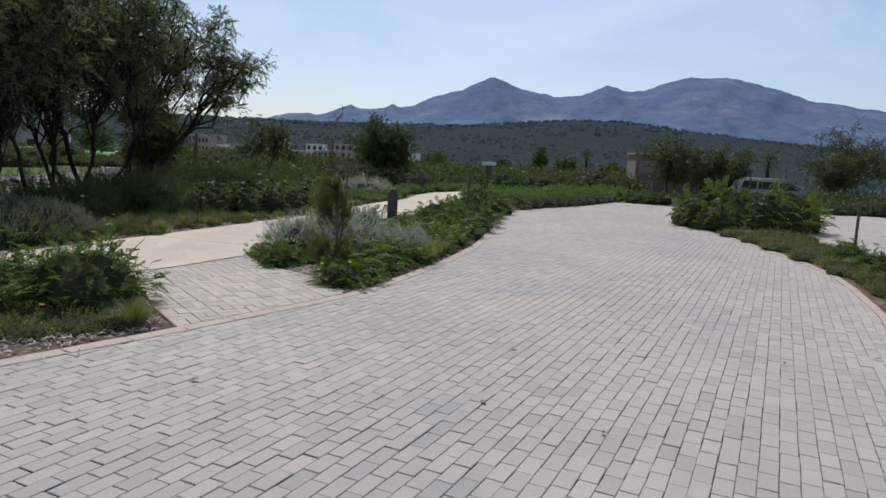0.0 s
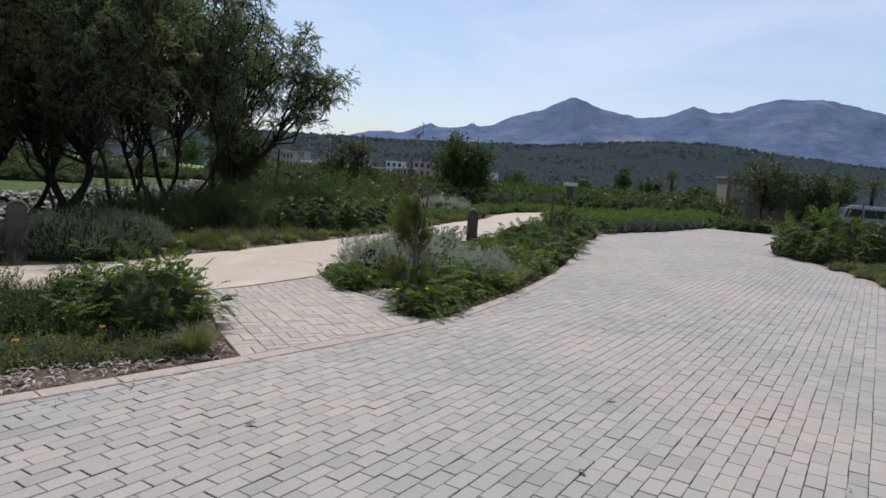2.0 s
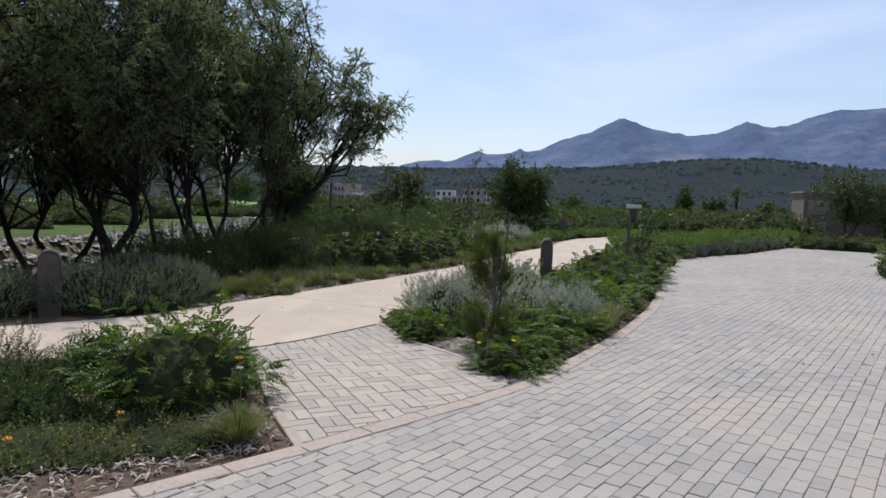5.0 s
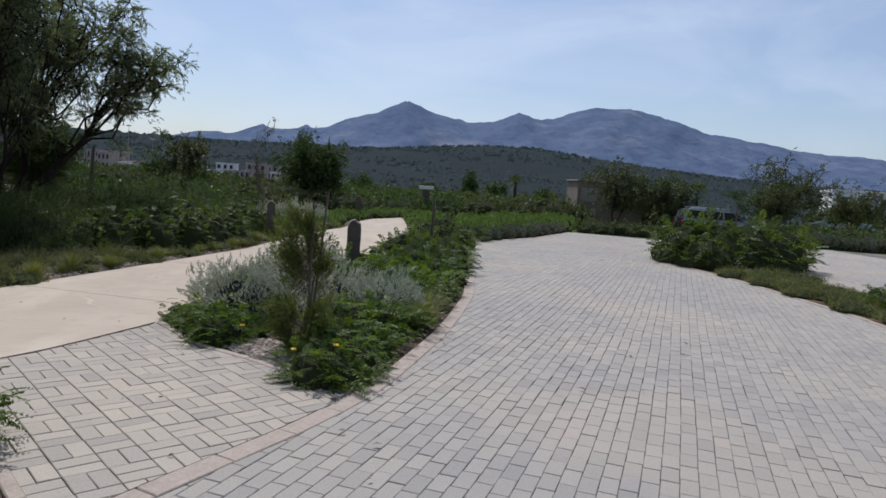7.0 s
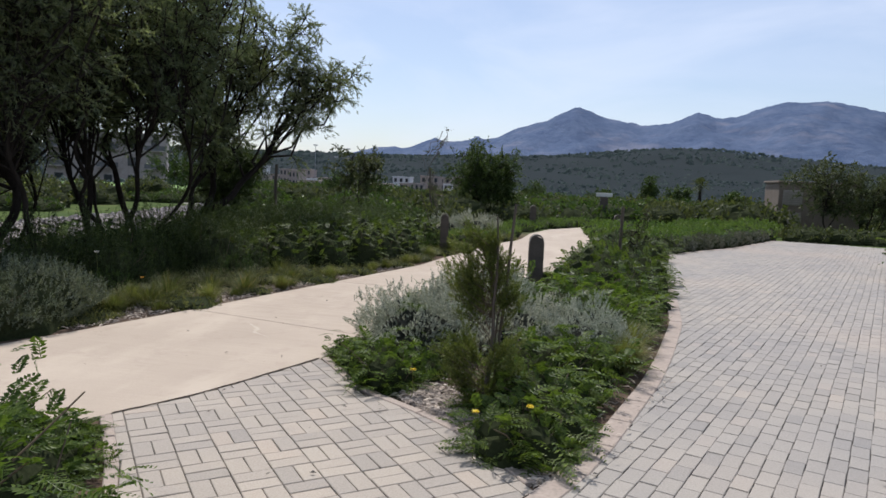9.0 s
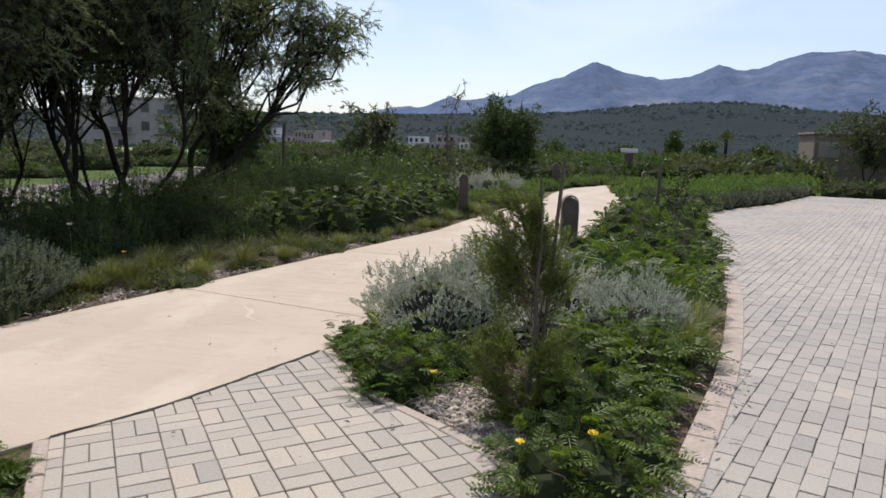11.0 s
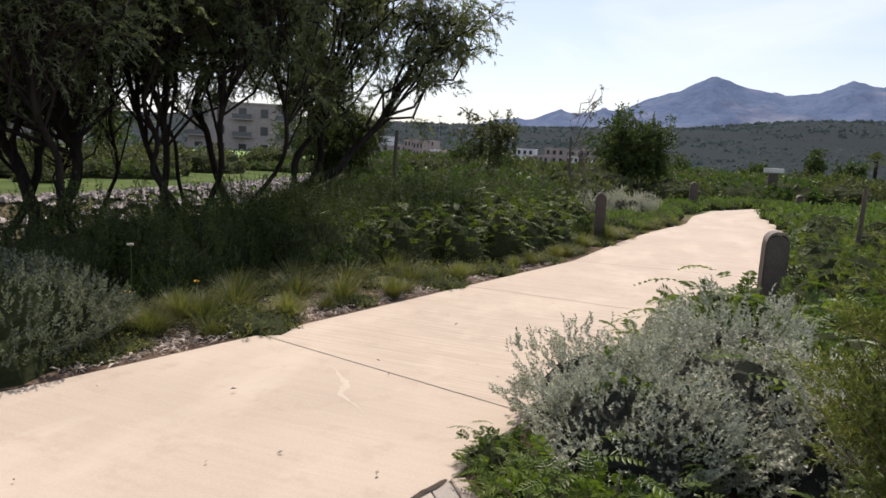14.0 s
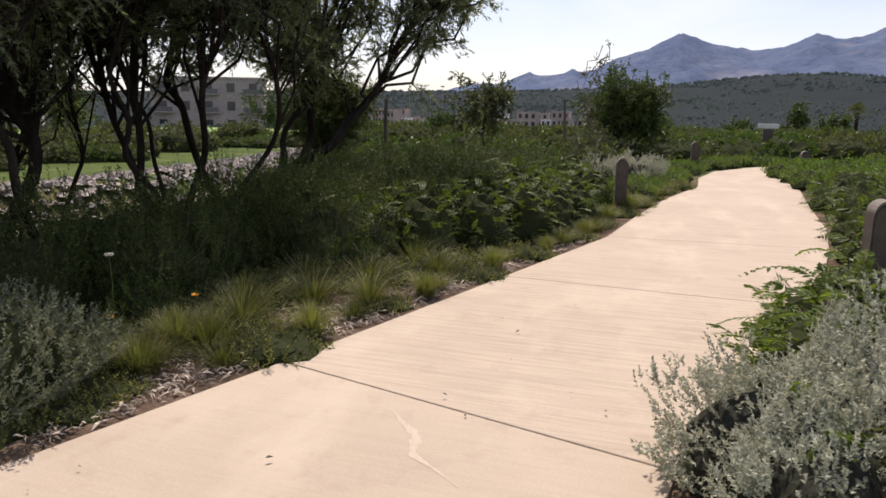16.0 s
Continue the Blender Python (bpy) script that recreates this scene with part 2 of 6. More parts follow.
def part(name, data, parent=None, label="", at=None):
    ob = new(name, data)
    if parent is not None:
        ob.parent = parent
    if at is not None:
        ob.matrix_basis = at
    if label:
        ob["label"] = label
    return ob


def inside(px, py, poly):
    """Which of the points lie inside the polygon."""
    px, py = np.asarray(px, float), np.asarray(py, float)
    res = np.zeros(px.shape, bool)
    for (x1, y1), (x2, y2) in zip(poly, poly[1:] + poly[:1]):
        if y1 != y2:
            res ^= ((y1 > py) != (y2 > py)) & (px < (x2 - x1) * (py - y1) / (y2 - y1) + x1)
    return res


def prism(name, poly, z0, z1, mat, bevel=0.0):
    bm = bmesh.new()
    vs = [bm.verts.new((x, y, z1)) for x, y in poly]
    f = bm.faces.new(vs)
    if f.normal.z < 0:
        f.normal_flip()
    bm.normal_update()
    if f.normal.z < 0:
        bmesh.ops.reverse_faces(bm, faces=[f])
    ret = bmesh.ops.extrude_face_region(bm, geom=[f])
    new_vs = [e for e in ret["geom"] if isinstance(e, bmesh.types.BMVert)]
    for v in vs:
        v.co.z = z0
    for v in new_vs:
        v.co.z = z1
    if bevel:
        edges = [e for e in bm.edges if all(abs(v.co.z - z1) < 1e-6 for v in e.verts)]
        bmesh.ops.bevel(bm, geom=edges, offset=bevel, segments=1, affect="EDGES")
    bmesh.ops.recalc_face_normals(bm, faces=bm.faces)
    return bm_mesh(name, bm, mat)


def smoothstep(a, b, v):
    k = np.clip((v - a) / (b - a), 0, 1)
    return k * k * (3 - 2 * k)


def wobble(x, y, f, seed=0.0):
    """A cheap rolling noise from sines."""
    return (np.sin(x * f + seed) * np.cos(y * f * 1.13 + seed * 1.7) + 0.5 * np.sin(x * f * 2.3 + y * f * 1.9 + seed * 2.1)
            + 0.25 * np.sin(x * f * 5.1 - y * f * 4.3 + seed)) / 1.75


# ---- ground, one sheet to the horizon ----
WATER_Z = -0.8


def ground_z(x, y):
    x, y = np.asarray(x, float), np.asarray(y, float)
    z = -0.024 + 0 * x
    u = x + 0.10 * (y - 20) + 0.5 * np.sin(y * 0.21)
    pond = smoothstep(-10.8, -12.6, u) * (1 - smoothstep(-15.4, -17.0, u)) * smoothstep(6, 11, y) * (1 - smoothstep(44, 52, y))
    z = z - 1.15 * pond
    d = np.hypot(x, y)
    z = z + smoothstep(36, 80, d) * 0.15 * wobble(x, y, 0.11, 1.0)
    z = z + 46 * smoothstep(260, 1250, y) + 3.0 * smoothstep(300, 600, d) * wobble(x, y, 0.012, 3.0) - 3.6 * smoothstep(75, 200, d) * (1 - smoothstep(300, 520, d))
    az = np.arctan2(x, np.maximum(y, 1.0))
    z = z + 27 * np.exp(-((az - 0.16) / 0.17) ** 2) * smoothstep(420, 1250, y)
    return z


def axis_steps(lo, hi, near_lo, near_hi, step, grow=1.22):
    mid = list(np.arange(near_lo, near_hi + step * 0.5, step))
    up, s = [near_hi], step
    while up[-1] < hi:
        s *= grow
        up.append(up[-1] + s)
    dn, s = [near_lo], step
    while dn[-1] > lo:
        s *= grow
        dn.append(dn[-1] - s)
    return np.array(dn[:0:-1] + mid + up[1:])


gx, gy = axis_steps(-3000, 3500, -34, 24, 0.8), axis_steps(-900, 1500, -8, 60, 0.8)
GX, GY = np.meshgrid(gx, gy)
gv = np.stack([GX.ravel(), GY.ravel(), ground_z(GX, GY).ravel()], -1)
nx, ny = len(gx), len(gy)
gi = (np.arange(ny - 1)[:, None] * nx + np.arange(nx - 1)[None]).ravel()
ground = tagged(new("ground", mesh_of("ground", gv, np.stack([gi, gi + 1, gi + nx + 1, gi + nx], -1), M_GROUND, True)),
                "dark mulched soil, grassy land beyond, far plain with haze in its colour", "ground", kind="structure")

# ---- mountains ----
RIDGE_X = (-2400, -1400, -1084, -882, -722, -640, -597, -570, -500, -440, -417, -390, -351, -235, -117, 0, 124, 272, 382, 490, 567, 642, 716, 815, 969, 1100, 1340, 1608, 1881, 2158, 2352, 3600)
RIDGE_Z = (30, 55, 83, 135, 145, 178, 198, 186, 184, 190, 209, 190, 192, 245, 278, 334, 286, 264, 280, 330, 305, 312, 346, 377, 378, 353, 300, 276, 256, 244, 218, 120)
mx_, my_ = np.linspace(-2600, 3800, 420), np.linspace(1250, 3900, 70)
MX, MY = np.meshgrid(mx_, my_)
crest = np.interp(MX * 3000 / np.maximum(MY, 2400), RIDGE_X, RIDGE_Z)
slope = np.where(MY < 3000, smoothstep(1250, 3000, MY) ** 1.25, 1 - 0.6 * smoothstep(3000, 3900, MY))
fold = sum(wobble(MX, MY * 0.55, f, s) * a for f, s, a in ((0.006, 1.0, 30), (0.014, 2.0, 20), (0.035, 4.0, 11), (0.08, 6.0, 5)))
MZ = crest * slope * 0.985 + fold * slope * (1.08 - slope) * 2.6 + wobble(MX, MY, 0.07, 5.0) * 2.2 * slope
mi = (np.arange(69)[:, None] * 420 + np.arange(419)[None]).ravel()
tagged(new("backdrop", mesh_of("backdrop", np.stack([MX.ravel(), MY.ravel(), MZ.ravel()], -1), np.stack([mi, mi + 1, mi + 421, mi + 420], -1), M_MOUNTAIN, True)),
       "mountain range with a pointed peak, blue haze painted into its colour", "mountain", kind="structure")

# ---- plan of the paving ----
KERB = [(-8.88, -2.47), (-6.88, 0.63), (-5.48, 2.83), (-4.31, 4.62), (-3.81, 5.39), (-3.17, 6.40), (-2.87, 6.92), (-2.44, 7.62), (-2.14, 8.18), (-1.90, 8.72),
        (-1.57, 9.82), (-1.34, 10.6), (-1.13, 11.5), (-0.78, 13.2), (-0.55, 15.2), (-0.35, 17.5), (-0.13, 20.19), (0.35, 22.4), (1.3, 24.0), (2.7, 26.0), (4.2, 29.0), (5.0, 30.6)]
ROAD = KERB + [(6.5, 30.25), (8.0, 29.6), (11.5, 30.3), (15.6, 31.0), (19.9, 30.6), (26, 31), (26, -8), (-9, -8)]
ISLAND_R = [(2.9, 6.3), (3.4, 7.8), (3.87, 8.86), (4.58, 11.0), (4.95, 12.4), (5.1, 14.0), (5.15, 17.2), (5.05, 19.0), (4.7, 20.4), (5.2, 21.6), (7.0, 22.2),
            (8.7, 21.6), (8.4, 20.3), (7.55, 18.9), (7.15, 16.5), (6.85, 14.0), (6.4, 11.5), (5.4, 8.6), (4.0, 6.2)]
CROSS = [(-3.24, 6.42), (-2.93, 6.96), (-2.50, 7.66), (-2.20, 8.22), (-2.41, 8.50), (-2.81, 9.03), (-3.19, 9.35), (-3.6, 9.62), (-4.18, 10.40),
         (-4.31, 10.04), (-4.47, 9.6), (-4.64, 9.18), (-4.81, 8.87), (-4.93, 8.68), (-4.35, 7.95), (-3.82, 7.13)]
PATH_L = [(-12.5, 2.6), (-10.5, 5.2), (-8.5, 7.8), (-7.35, 9.2), (-6.95, 9.75), (-6.69, 10.5), (-6.27, 11.93), (-5.95, 13.1), (-5.54, 14.65), (-4.83, 17.3),
          (-4.55, 19.6), (-4.15, 22.2), (-3.5, 25.0), (-3.4, 27.5), (-2.9, 30.2), (-1.5, 33.0), (0.3, 35.0), (4.0, 37.3)]
PATH_R = [(-10.5, 1.6), (-8.8, 4.2), (-6.6, 7.1), (-5.5, 8.05), (-5.03, 8.5), (-4.64, 9.18), (-4.03, 11.33), (-3.55, 12.7), (-2.95, 14.45), (-2.3, 17.4),
          (-2.0, 19.2), (-1.75, 22.0), (-1.35, 25.6), (-1.1, 27.7), (-0.8, 30.0), (0.2, 32.0), (1.5, 33.3), (4.6, 35.0)]
SLAB_CUTS = (0, 2, 6, 8, 9, 12, 14, 17)

concrete_path = tagged(new("pavement"), "curving pink-beige brushed concrete path with saw-cut joints", "path", kind="structure")
for a, b in zip(SLAB_CUTS, SLAB_CUTS[1:]):
    left, right = PATH_L[a:b + 1], PATH_R[a:b + 1]
    if b == 6:
        right = right[:-1] + [(-4.18, 10.36), (-4.03, 11.33)]
    gap = 0.006
    (lx0, ly0), (rx0, ry0), (lx1, ly1), (rx1, ry1) = left[0], right[0], left[-1], right[-1]
    left, right = [(lx0, ly0 + gap)] + left[1:-1] + [(lx1, ly1 - gap)], [(rx0, ry0 + gap)] + right[1:-1] + [(rx1, ry1 - gap)]
    part("slab", prism("slab", left + right[::-1], -0.12, 0.0, M_SLAB if a < 6 else M_SLAB_COMBED, 0.004), concrete_path)

road = tagged(new("road", prism("road", ROAD, -0.14, -0.013, M_BED)), "wide block-paved road of grey concrete pavers", "road", kind="structure")
crossing = tagged(new("pavement", prism("pavement", CROSS, -0.14, -0.011, M_BED)), "basket-weave block paving linking path and road", "pavement", kind="structure")
tagged(new("ground", prism("ground", ISLAND_R, -0.10, 0.004, M_GROUND)), "low planted traffic island of dark soil", "planting bed", kind="structure")


def along(line, step):
    """Points at even steps along a polyline, with headings."""
    out, left = [], 0.0
    for (x1, y1), (x2, y2) in zip(line, line[1:]):
        d = math.hypot(x2 - x1, y2 - y1)
        s = left
        while s < d:
            k = s / d
            out.append((x1 + (x2 - x1) * k, y1 + (y2 - y1) * k, math.atan2(y2 - y1, x2 - x1)))
            s += step
        left = s - d
    return out


def kerb_line(line, width, z, label, step=0.5):
    """A row of kerb blocks whose outer edge follows the line; the blocks lie on its left."""
    ob = tagged(new("kerb"), label, "kerb", kind="structure")
    pts = along(line, step)
    for (x1, y1, _), (x2, y2, _) in zip(pts, pts[1:]):
        d = math.hypot(x2 - x1, y2 - y1)
        ux, uy = (x2 - x1) / d, (y2 - y1) / d
        g, nxv, nyv = 0.003, -uy * width, ux * width
        poly = [(x1 + ux * g, y1 + uy * g), (x2 - ux * g, y2 - uy * g), (x2 - ux * g + nxv, y2 - uy * g + nyv), (x1 + ux * g + nxv, y1 + uy * g + nyv)]
        part("kerb_block", prism("kerb_block", poly, -0.1, z + random.uniform(-0.002, 0.002), M_KERB, 0.006), ob)
    return ob


kerb_line(KERB, 0.15, 0.007, "flush pinkish concrete kerb along the road edge")
EDGE_ISLAND = [(-2.20, 8.22), (-2.41, 8.50), (-2.81, 9.03), (-3.19, 9.35), (-3.6, 9.62), (-4.18, 10.40)]
EDGE_BED = [(-4.93, 8.68), (-4.35, 7.95), (-3.82, 7.13), (-3.24, 6.42)]
kerb_line(EDGE_ISLAND[::-1], 0.07, 0.004, "narrow flush edging of the crossing by the island", 0.4)
kerb_line(EDGE_BED[::-1], 0.07, 0.004, "narrow flush edging of the crossing by the bed", 0.4)
kerb_line(ISLAND_R[::-1], 0.12, 0.008, "low pinkish kerb around the planted island")


# ---- plant materials ----
M_SILVER = leaf_mat("silver_grey_leaves", (0.245, 0.26, 0.228), (0.53, 0.548, 0.492), 0.28, 0.7, (1.0, 1.0, 0.85))
M_FERN = leaf_mat("pinnate_green_leaves", (0.041, 0.072, 0.018), (0.14, 0.195, 0.044), 0.38, 0.42)
M_BUSHFERN = leaf_mat("olive_feathery_leaves", (0.040, 0.063, 0.019), (0.125, 0.165, 0.046), 0.36, 0.45)
M_ROSEMARY = leaf_mat("rosemary_needles", (0.025, 0.039, 0.013), (0.090, 0.117, 0.039), 0.26, 0.55)
M_LAVENDER = leaf_mat("grey_green_hedge_leaves", (0.092, 0.102, 0.078), (0.235, 0.247, 0.196), 0.25, 0.6)
M_COVER = leaf_mat("bright_green_cover_leaves", (0.035, 0.066, 0.018), (0.088, 0.132, 0.036), 0.33, 0.5)
M_FIELD = leaf_mat("bright_field_leaves", (0.062, 0.108, 0.028), (0.15, 0.215, 0.057), 0.38, 0.5)
M_DULL = leaf_mat("dull_olive_shrub_leaves", (0.043, 0.057, 0.025), (0.128, 0.138, 0.063), 0.3, 0.55)
M_CREEP = leaf_mat("dry_creeping_leaves", (0.08, 0.09, 0.038), (0.215, 0.215, 0.095), 0.32, 0.55)
M_GRASS = leaf_mat("tufted_grass_blades", (0.10, 0.12, 0.045), (0.26, 0.27, 0.115), 0.35, 0.5)
M_DRY = leaf_mat("straw_dry_blades", (0.13, 0.115, 0.055), (0.27, 0.235, 0.125), 0.25, 0.6)
M_SEDGE = leaf_mat("yellowing_sedge_blades", (0.05, 0.068, 0.024), (0.135, 0.148, 0.058), 0.3, 0.5)
M_JUNIPER = leaf_mat("feathery_conifer_needles", (0.062, 0.085, 0.026), (0.175, 0.2, 0.062), 0.34, 0.55)
M_TAMARISK = leaf_mat("dark_feathery_tree_needles", (0.075, 0.092, 0.064), (0.235, 0.26, 0.178), 0.5, 0.6)
M_OLIVE = leaf_mat("olive_tree_leaves", (0.045, 0.06, 0.032), (0.14, 0.15, 0.085), 0.32, 0.5)
M_TREEGREEN = leaf_mat("broadleaf_tree_leaves", (0.035, 0.06, 0.02), (0.10, 0.14, 0.05), 0.3, 0.5)
M_GREYROW = leaf_mat("purple_grey_low_leaves", (0.06, 0.065, 0.06), (0.15, 0.15, 0.14), 0.2, 0.65)
M_LAWN = plain_mat("mown_lawn", (0.10, 0.20, 0.03), (0.17, 0.29, 0.06), 1.5, 0.9, bumpy=0.4)
# near-black green of the shrub cores: shade between shoots put into colour
M_SHADECORE = plain_mat("painted_inner_shade", (0.018, 0.024, 0.011), (0.042, 0.05, 0.022), 30, 1.0, bumpy=0.5, spec=0.05)
M_BARK = plain_mat("dark_furrowed_bark", (0.014, 0.011, 0.009), (0.04, 0.032, 0.026), 6, 1.0, bumpy=0.8, stretch=(3, 3, 0.6), spec=0.1)
# the same painted shade, greyer, for the silver bushes
M_SILVERSHADE = plain_mat("painted_grey_inner_shade", (0.018, 0.02, 0.015), (0.042, 0.044, 0.036), 30, 1.0, bumpy=0.5, spec=0.05)
M_STEM = plain_mat("brown_plant_stem", (0.07, 0.05, 0.03), (0.15, 0.11, 0.07), 20, 0.8)
M_CHIP = plain_mat("sun_bleached_wood_chips", (0.20, 0.15, 0.115), (0.60, 0.52, 0.43), 6, 0.85, island=0.75)
M_DEBRIS = plain_mat("dry_fallen_leaves", (0.10, 0.08, 0.06), (0.30, 0.26, 0.21), 5, 0.8, island=0.75)
M_STAKE = plain_mat("weathered_stake_wood", (0.05, 0.04, 0.03), (0.12, 0.095, 0.07), 9, 0.85, stretch=(4, 4, 0.5))
M_ORANGE = plain_mat("orange_petals", (0.75, 0.30, 0.02), (0.85, 0.5, 0.04), 9, 0.6, bumpy=0)
M_YELLOW = plain_mat("yellow_petals", (0.75, 0.55, 0.03), (0.85, 0.68, 0.08), 9, 0.6, bumpy=0)
M_WHITE = plain_mat("whitish_seed_head", (0.6, 0.56, 0.48), (0.75, 0.7, 0.62), 9, 0.8, bumpy=0)
M_ROCK = plain_mat("pale_bank_rock", (0.185, 0.165, 0.15), (0.40, 0.355, 0.325), 1.2, 0.9, bumpy=0.6)
M_GRAVEL = plain_mat("pinkish_gravel_bank", (0.27, 0.24, 0.21), (0.42, 0.375, 0.335), 3, 0.95, bumpy=0.8)


# ---- plant building ----
def unit(a):
    return a / np.maximum(np.linalg.norm(a, axis=-1, keepdims=True), 1e-9)


def blades(P, D, L, W, rnd, droop=0.0, slim=False):
    """Leaf-shaped quads: from P along D, length L, width W, each with its own twist."""
    n = len(P)
    L, W = np.broadcast_to(L, n)[:, None], np.broadcast_to(W, n)[:, None]
    S = unit(np.cross(D, unit(rnd.normal(size=(n, 3)))))
    down = np.array([0, 0, -1.0]) * droop
    mid = P + D * L * 0.48 + down * L * 0.25
    tip = P + D * L + down * L
    if slim:
        V = np.stack([P - S * W * 0.5, P + S * W * 0.5, tip], 1).reshape(-1, 3)
        return V, np.arange(3 * n).reshape(-1, 3)
    V = np.stack([P, mid + S * W * 0.5, tip, mid - S * W * 0.5], 1).reshape(-1, 3)
    return V, np.arange(4 * n).reshape(-1, 4)


def join(*pieces):
    V, F, k = [], [], 0
    for v, f in pieces:
        V.append(v)
        F.append(np.asarray(f) + k)
        k += len(v)
    return np.concatenate(V), np.concatenate(F)


def tube(points, r0, r1, sides=5):
    """A tapered tube through the points."""
    pts = np.asarray(points, float)
    n = len(pts)
    tang = unit(np.gradient(pts, axis=0))
    ref = np.array([0.3, 0.9, 0.1]) if abs(tang[0] @ np.array([0.3, 0.9, 0.1])) < 0.9 else np.array([1.0, 0, 0])
    a = unit(np.cross(tang, ref))
    b = np.cross(tang, a)
    rad = np.linspace(r0, r1, n)[:, None, None]
    ang = np.arange(sides) * 2 * np.pi / sides
    V = pts[:, None] + rad * (a[:, None] * np.cos(ang)[None, :, None] + b[:, None] * np.sin(ang)[None, :, None])
    i = (np.arange(n - 1)[:, None] * sides + np.arange(sides)[None]).ravel()
    j = (np.arange(n - 1)[:, None] * sides + (np.arange(sides)[None] + 1) % sides).ravel()
    return V.reshape(-1, 3), np.stack([i, j, j + sides, i + sides], -1)


def bend(p0, p1, rnd, sag=0.12, n=6, wild=0.04, lift=-0.6):
    """A crooked curve from p0 to p1."""
    p0, p1 = np.asarray(p0, float), np.asarray(p1, float)
    k = np.linspace(0, 1, n)[:, None]
    d = np.linalg.norm(p1 - p0)
    off = np.clip(rnd.normal(size=3), -1.3, 1.3) * d * sag
    off[2] = abs(off[2]) * lift
    jit = np.clip(rnd.normal(size=(n, 3)), -1.6, 1.6) * d * wild
    jit[0] = jit[-1] = 0
    return p0 + (p1 - p0) * k + off * (k * (1 - k) * 4) + jit


def eased(pts, fine=3):
    """The curve with its kinks rounded off."""
    t0, t1 = np.arange(len(pts)), np.linspace(0, len(pts) - 1, (len(pts) - 1) * fine + 1)
    q = np.stack([np.interp(t1, t0, pts[:, i]) for i in range(3)], -1)
    for _ in range(3):
        q[1:-1] = (q[:-2] + 2 * q[1:-1] + q[2:]) / 4
    return q


def dome_points(n, rx, ry, h, rnd, low=0.02, lump=0.14, shell=(0.82, 1.0), power=0.8):
    """Points near the skin of a lumpy mound, and the ways out of it."""
    u = rnd.uniform(0, 2 * np.pi, n)
    s = rnd.uniform(low, 1, n)
    c = np.sqrt(1 - s * s)
    lumps = 1 + lump * (np.sin(u * 3 + s * 4 + rx * 9) * 0.6 + np.sin(u * 7 - s * 6 + ry * 5) * 0.4)
    r = rnd.uniform(*shell, n) * lumps
    squash = 0.72 + 0.28 * np.minimum(1, s * 3.0)
    P = np.stack([rx * c ** power * np.cos(u) * r * squash, ry * c ** power * np.sin(u) * r * squash, h * (0.06 + 0.94 * s) * r], -1)
    N = unit(np.stack([np.cos(u) * c / rx, np.sin(u) * c / ry, s / h], -1))
    return P, N


def sprigs(P, D, length, k, leaf_l, leaf_w, rnd, spread=0.8, slim=False):
    """Leafy shoots: k leaves spiral up each shoot that starts at P and runs along D."""
    n = len(P)
    t = np.tile(np.linspace(0.1, 1.0, k), n)
    rep = np.repeat(np.arange(n), k)
    ln = np.broadcast_to(length, n)[rep]
    side = unit(np.cross(D[rep], rnd.normal(size=(n * k, 3))))
    base = P[rep] + D[rep] * (t * ln)[:, None]
    way = unit(D[rep] * (1 - spread * 0.55) + side * spread * (1.15 - 0.6 * t)[:, None])
    return blades(base, way, leaf_l * rnd.uniform(0.7, 1.25, n * k) * (1.1 - 0.35 * t), leaf_w * rnd.uniform(0.8, 1.2, n * k), rnd, 0.04, slim)


def fronds(P, D, length, pairs, leaf_l, leaf_w, rnd, arch=0.5):
    """Arching feather leaves: a midrib with pairs of leaflets."""
    n = len(P)
    t = np.linspace(0.18, 1.0, pairs)
    ln = np.broadcast_to(length, n)
    side = unit(np.cross(D, np.array([0, 0, 1.0]) + 0.25 * rnd.normal(size=(n, 3))))
    pos = P[:, None] + D[:, None] * (t[None] * ln[:, None])[..., None]
    pos[..., 2] -= arch * ln[:, None] * t[None] ** 2
    tang = D[:, None] + np.array([0, 0, -1.0]) * (2 * arch * t)[None, :, None]
    tang = unit(tang)
    size = (np.sin(np.pi * (0.12 + 0.8 * t)))[None] * np.ones((n, 1))
    out = []
    for sgn in (-1, 1):
        way = unit(side[:, None] * sgn + tang * 0.55 + rnd.normal(size=pos.shape) * 0.10).reshape(-1, 3)
        m = len(way)
        flat = np.repeat(np.cross(side, D), pairs, 0)
        S = unit(np.cross(way, flat))
        L, W = (leaf_l * size.ravel() * rnd.uniform(0.8, 1.15, m))[:, None], leaf_w
        p = pos.reshape(-1, 3)
        mid, tip = p + way * L * 0.5, p + way * L + np.array([0, 0, -0.12]) * L
        out.append((np.stack([p, mid + S * W * 0.5, tip, mid - S * W * 0.5], 1).reshape(-1, 3), np.arange(4 * m).reshape(-1, 4)))
    pos = pos[:, ::3]
    rib = np.stack([pos[:, :-1] - side[:, None] * 0.002, pos[:, :-1] + side[:, None] * 0.002, pos[:, 1:] + side[:, None] * 0.002, pos[:, 1:] - side[:, None] * 0.002], 2).reshape(-1, 3)
    out.append((rib, np.arange(len(rib)).reshape(-1, 4)))
    return join(*out)


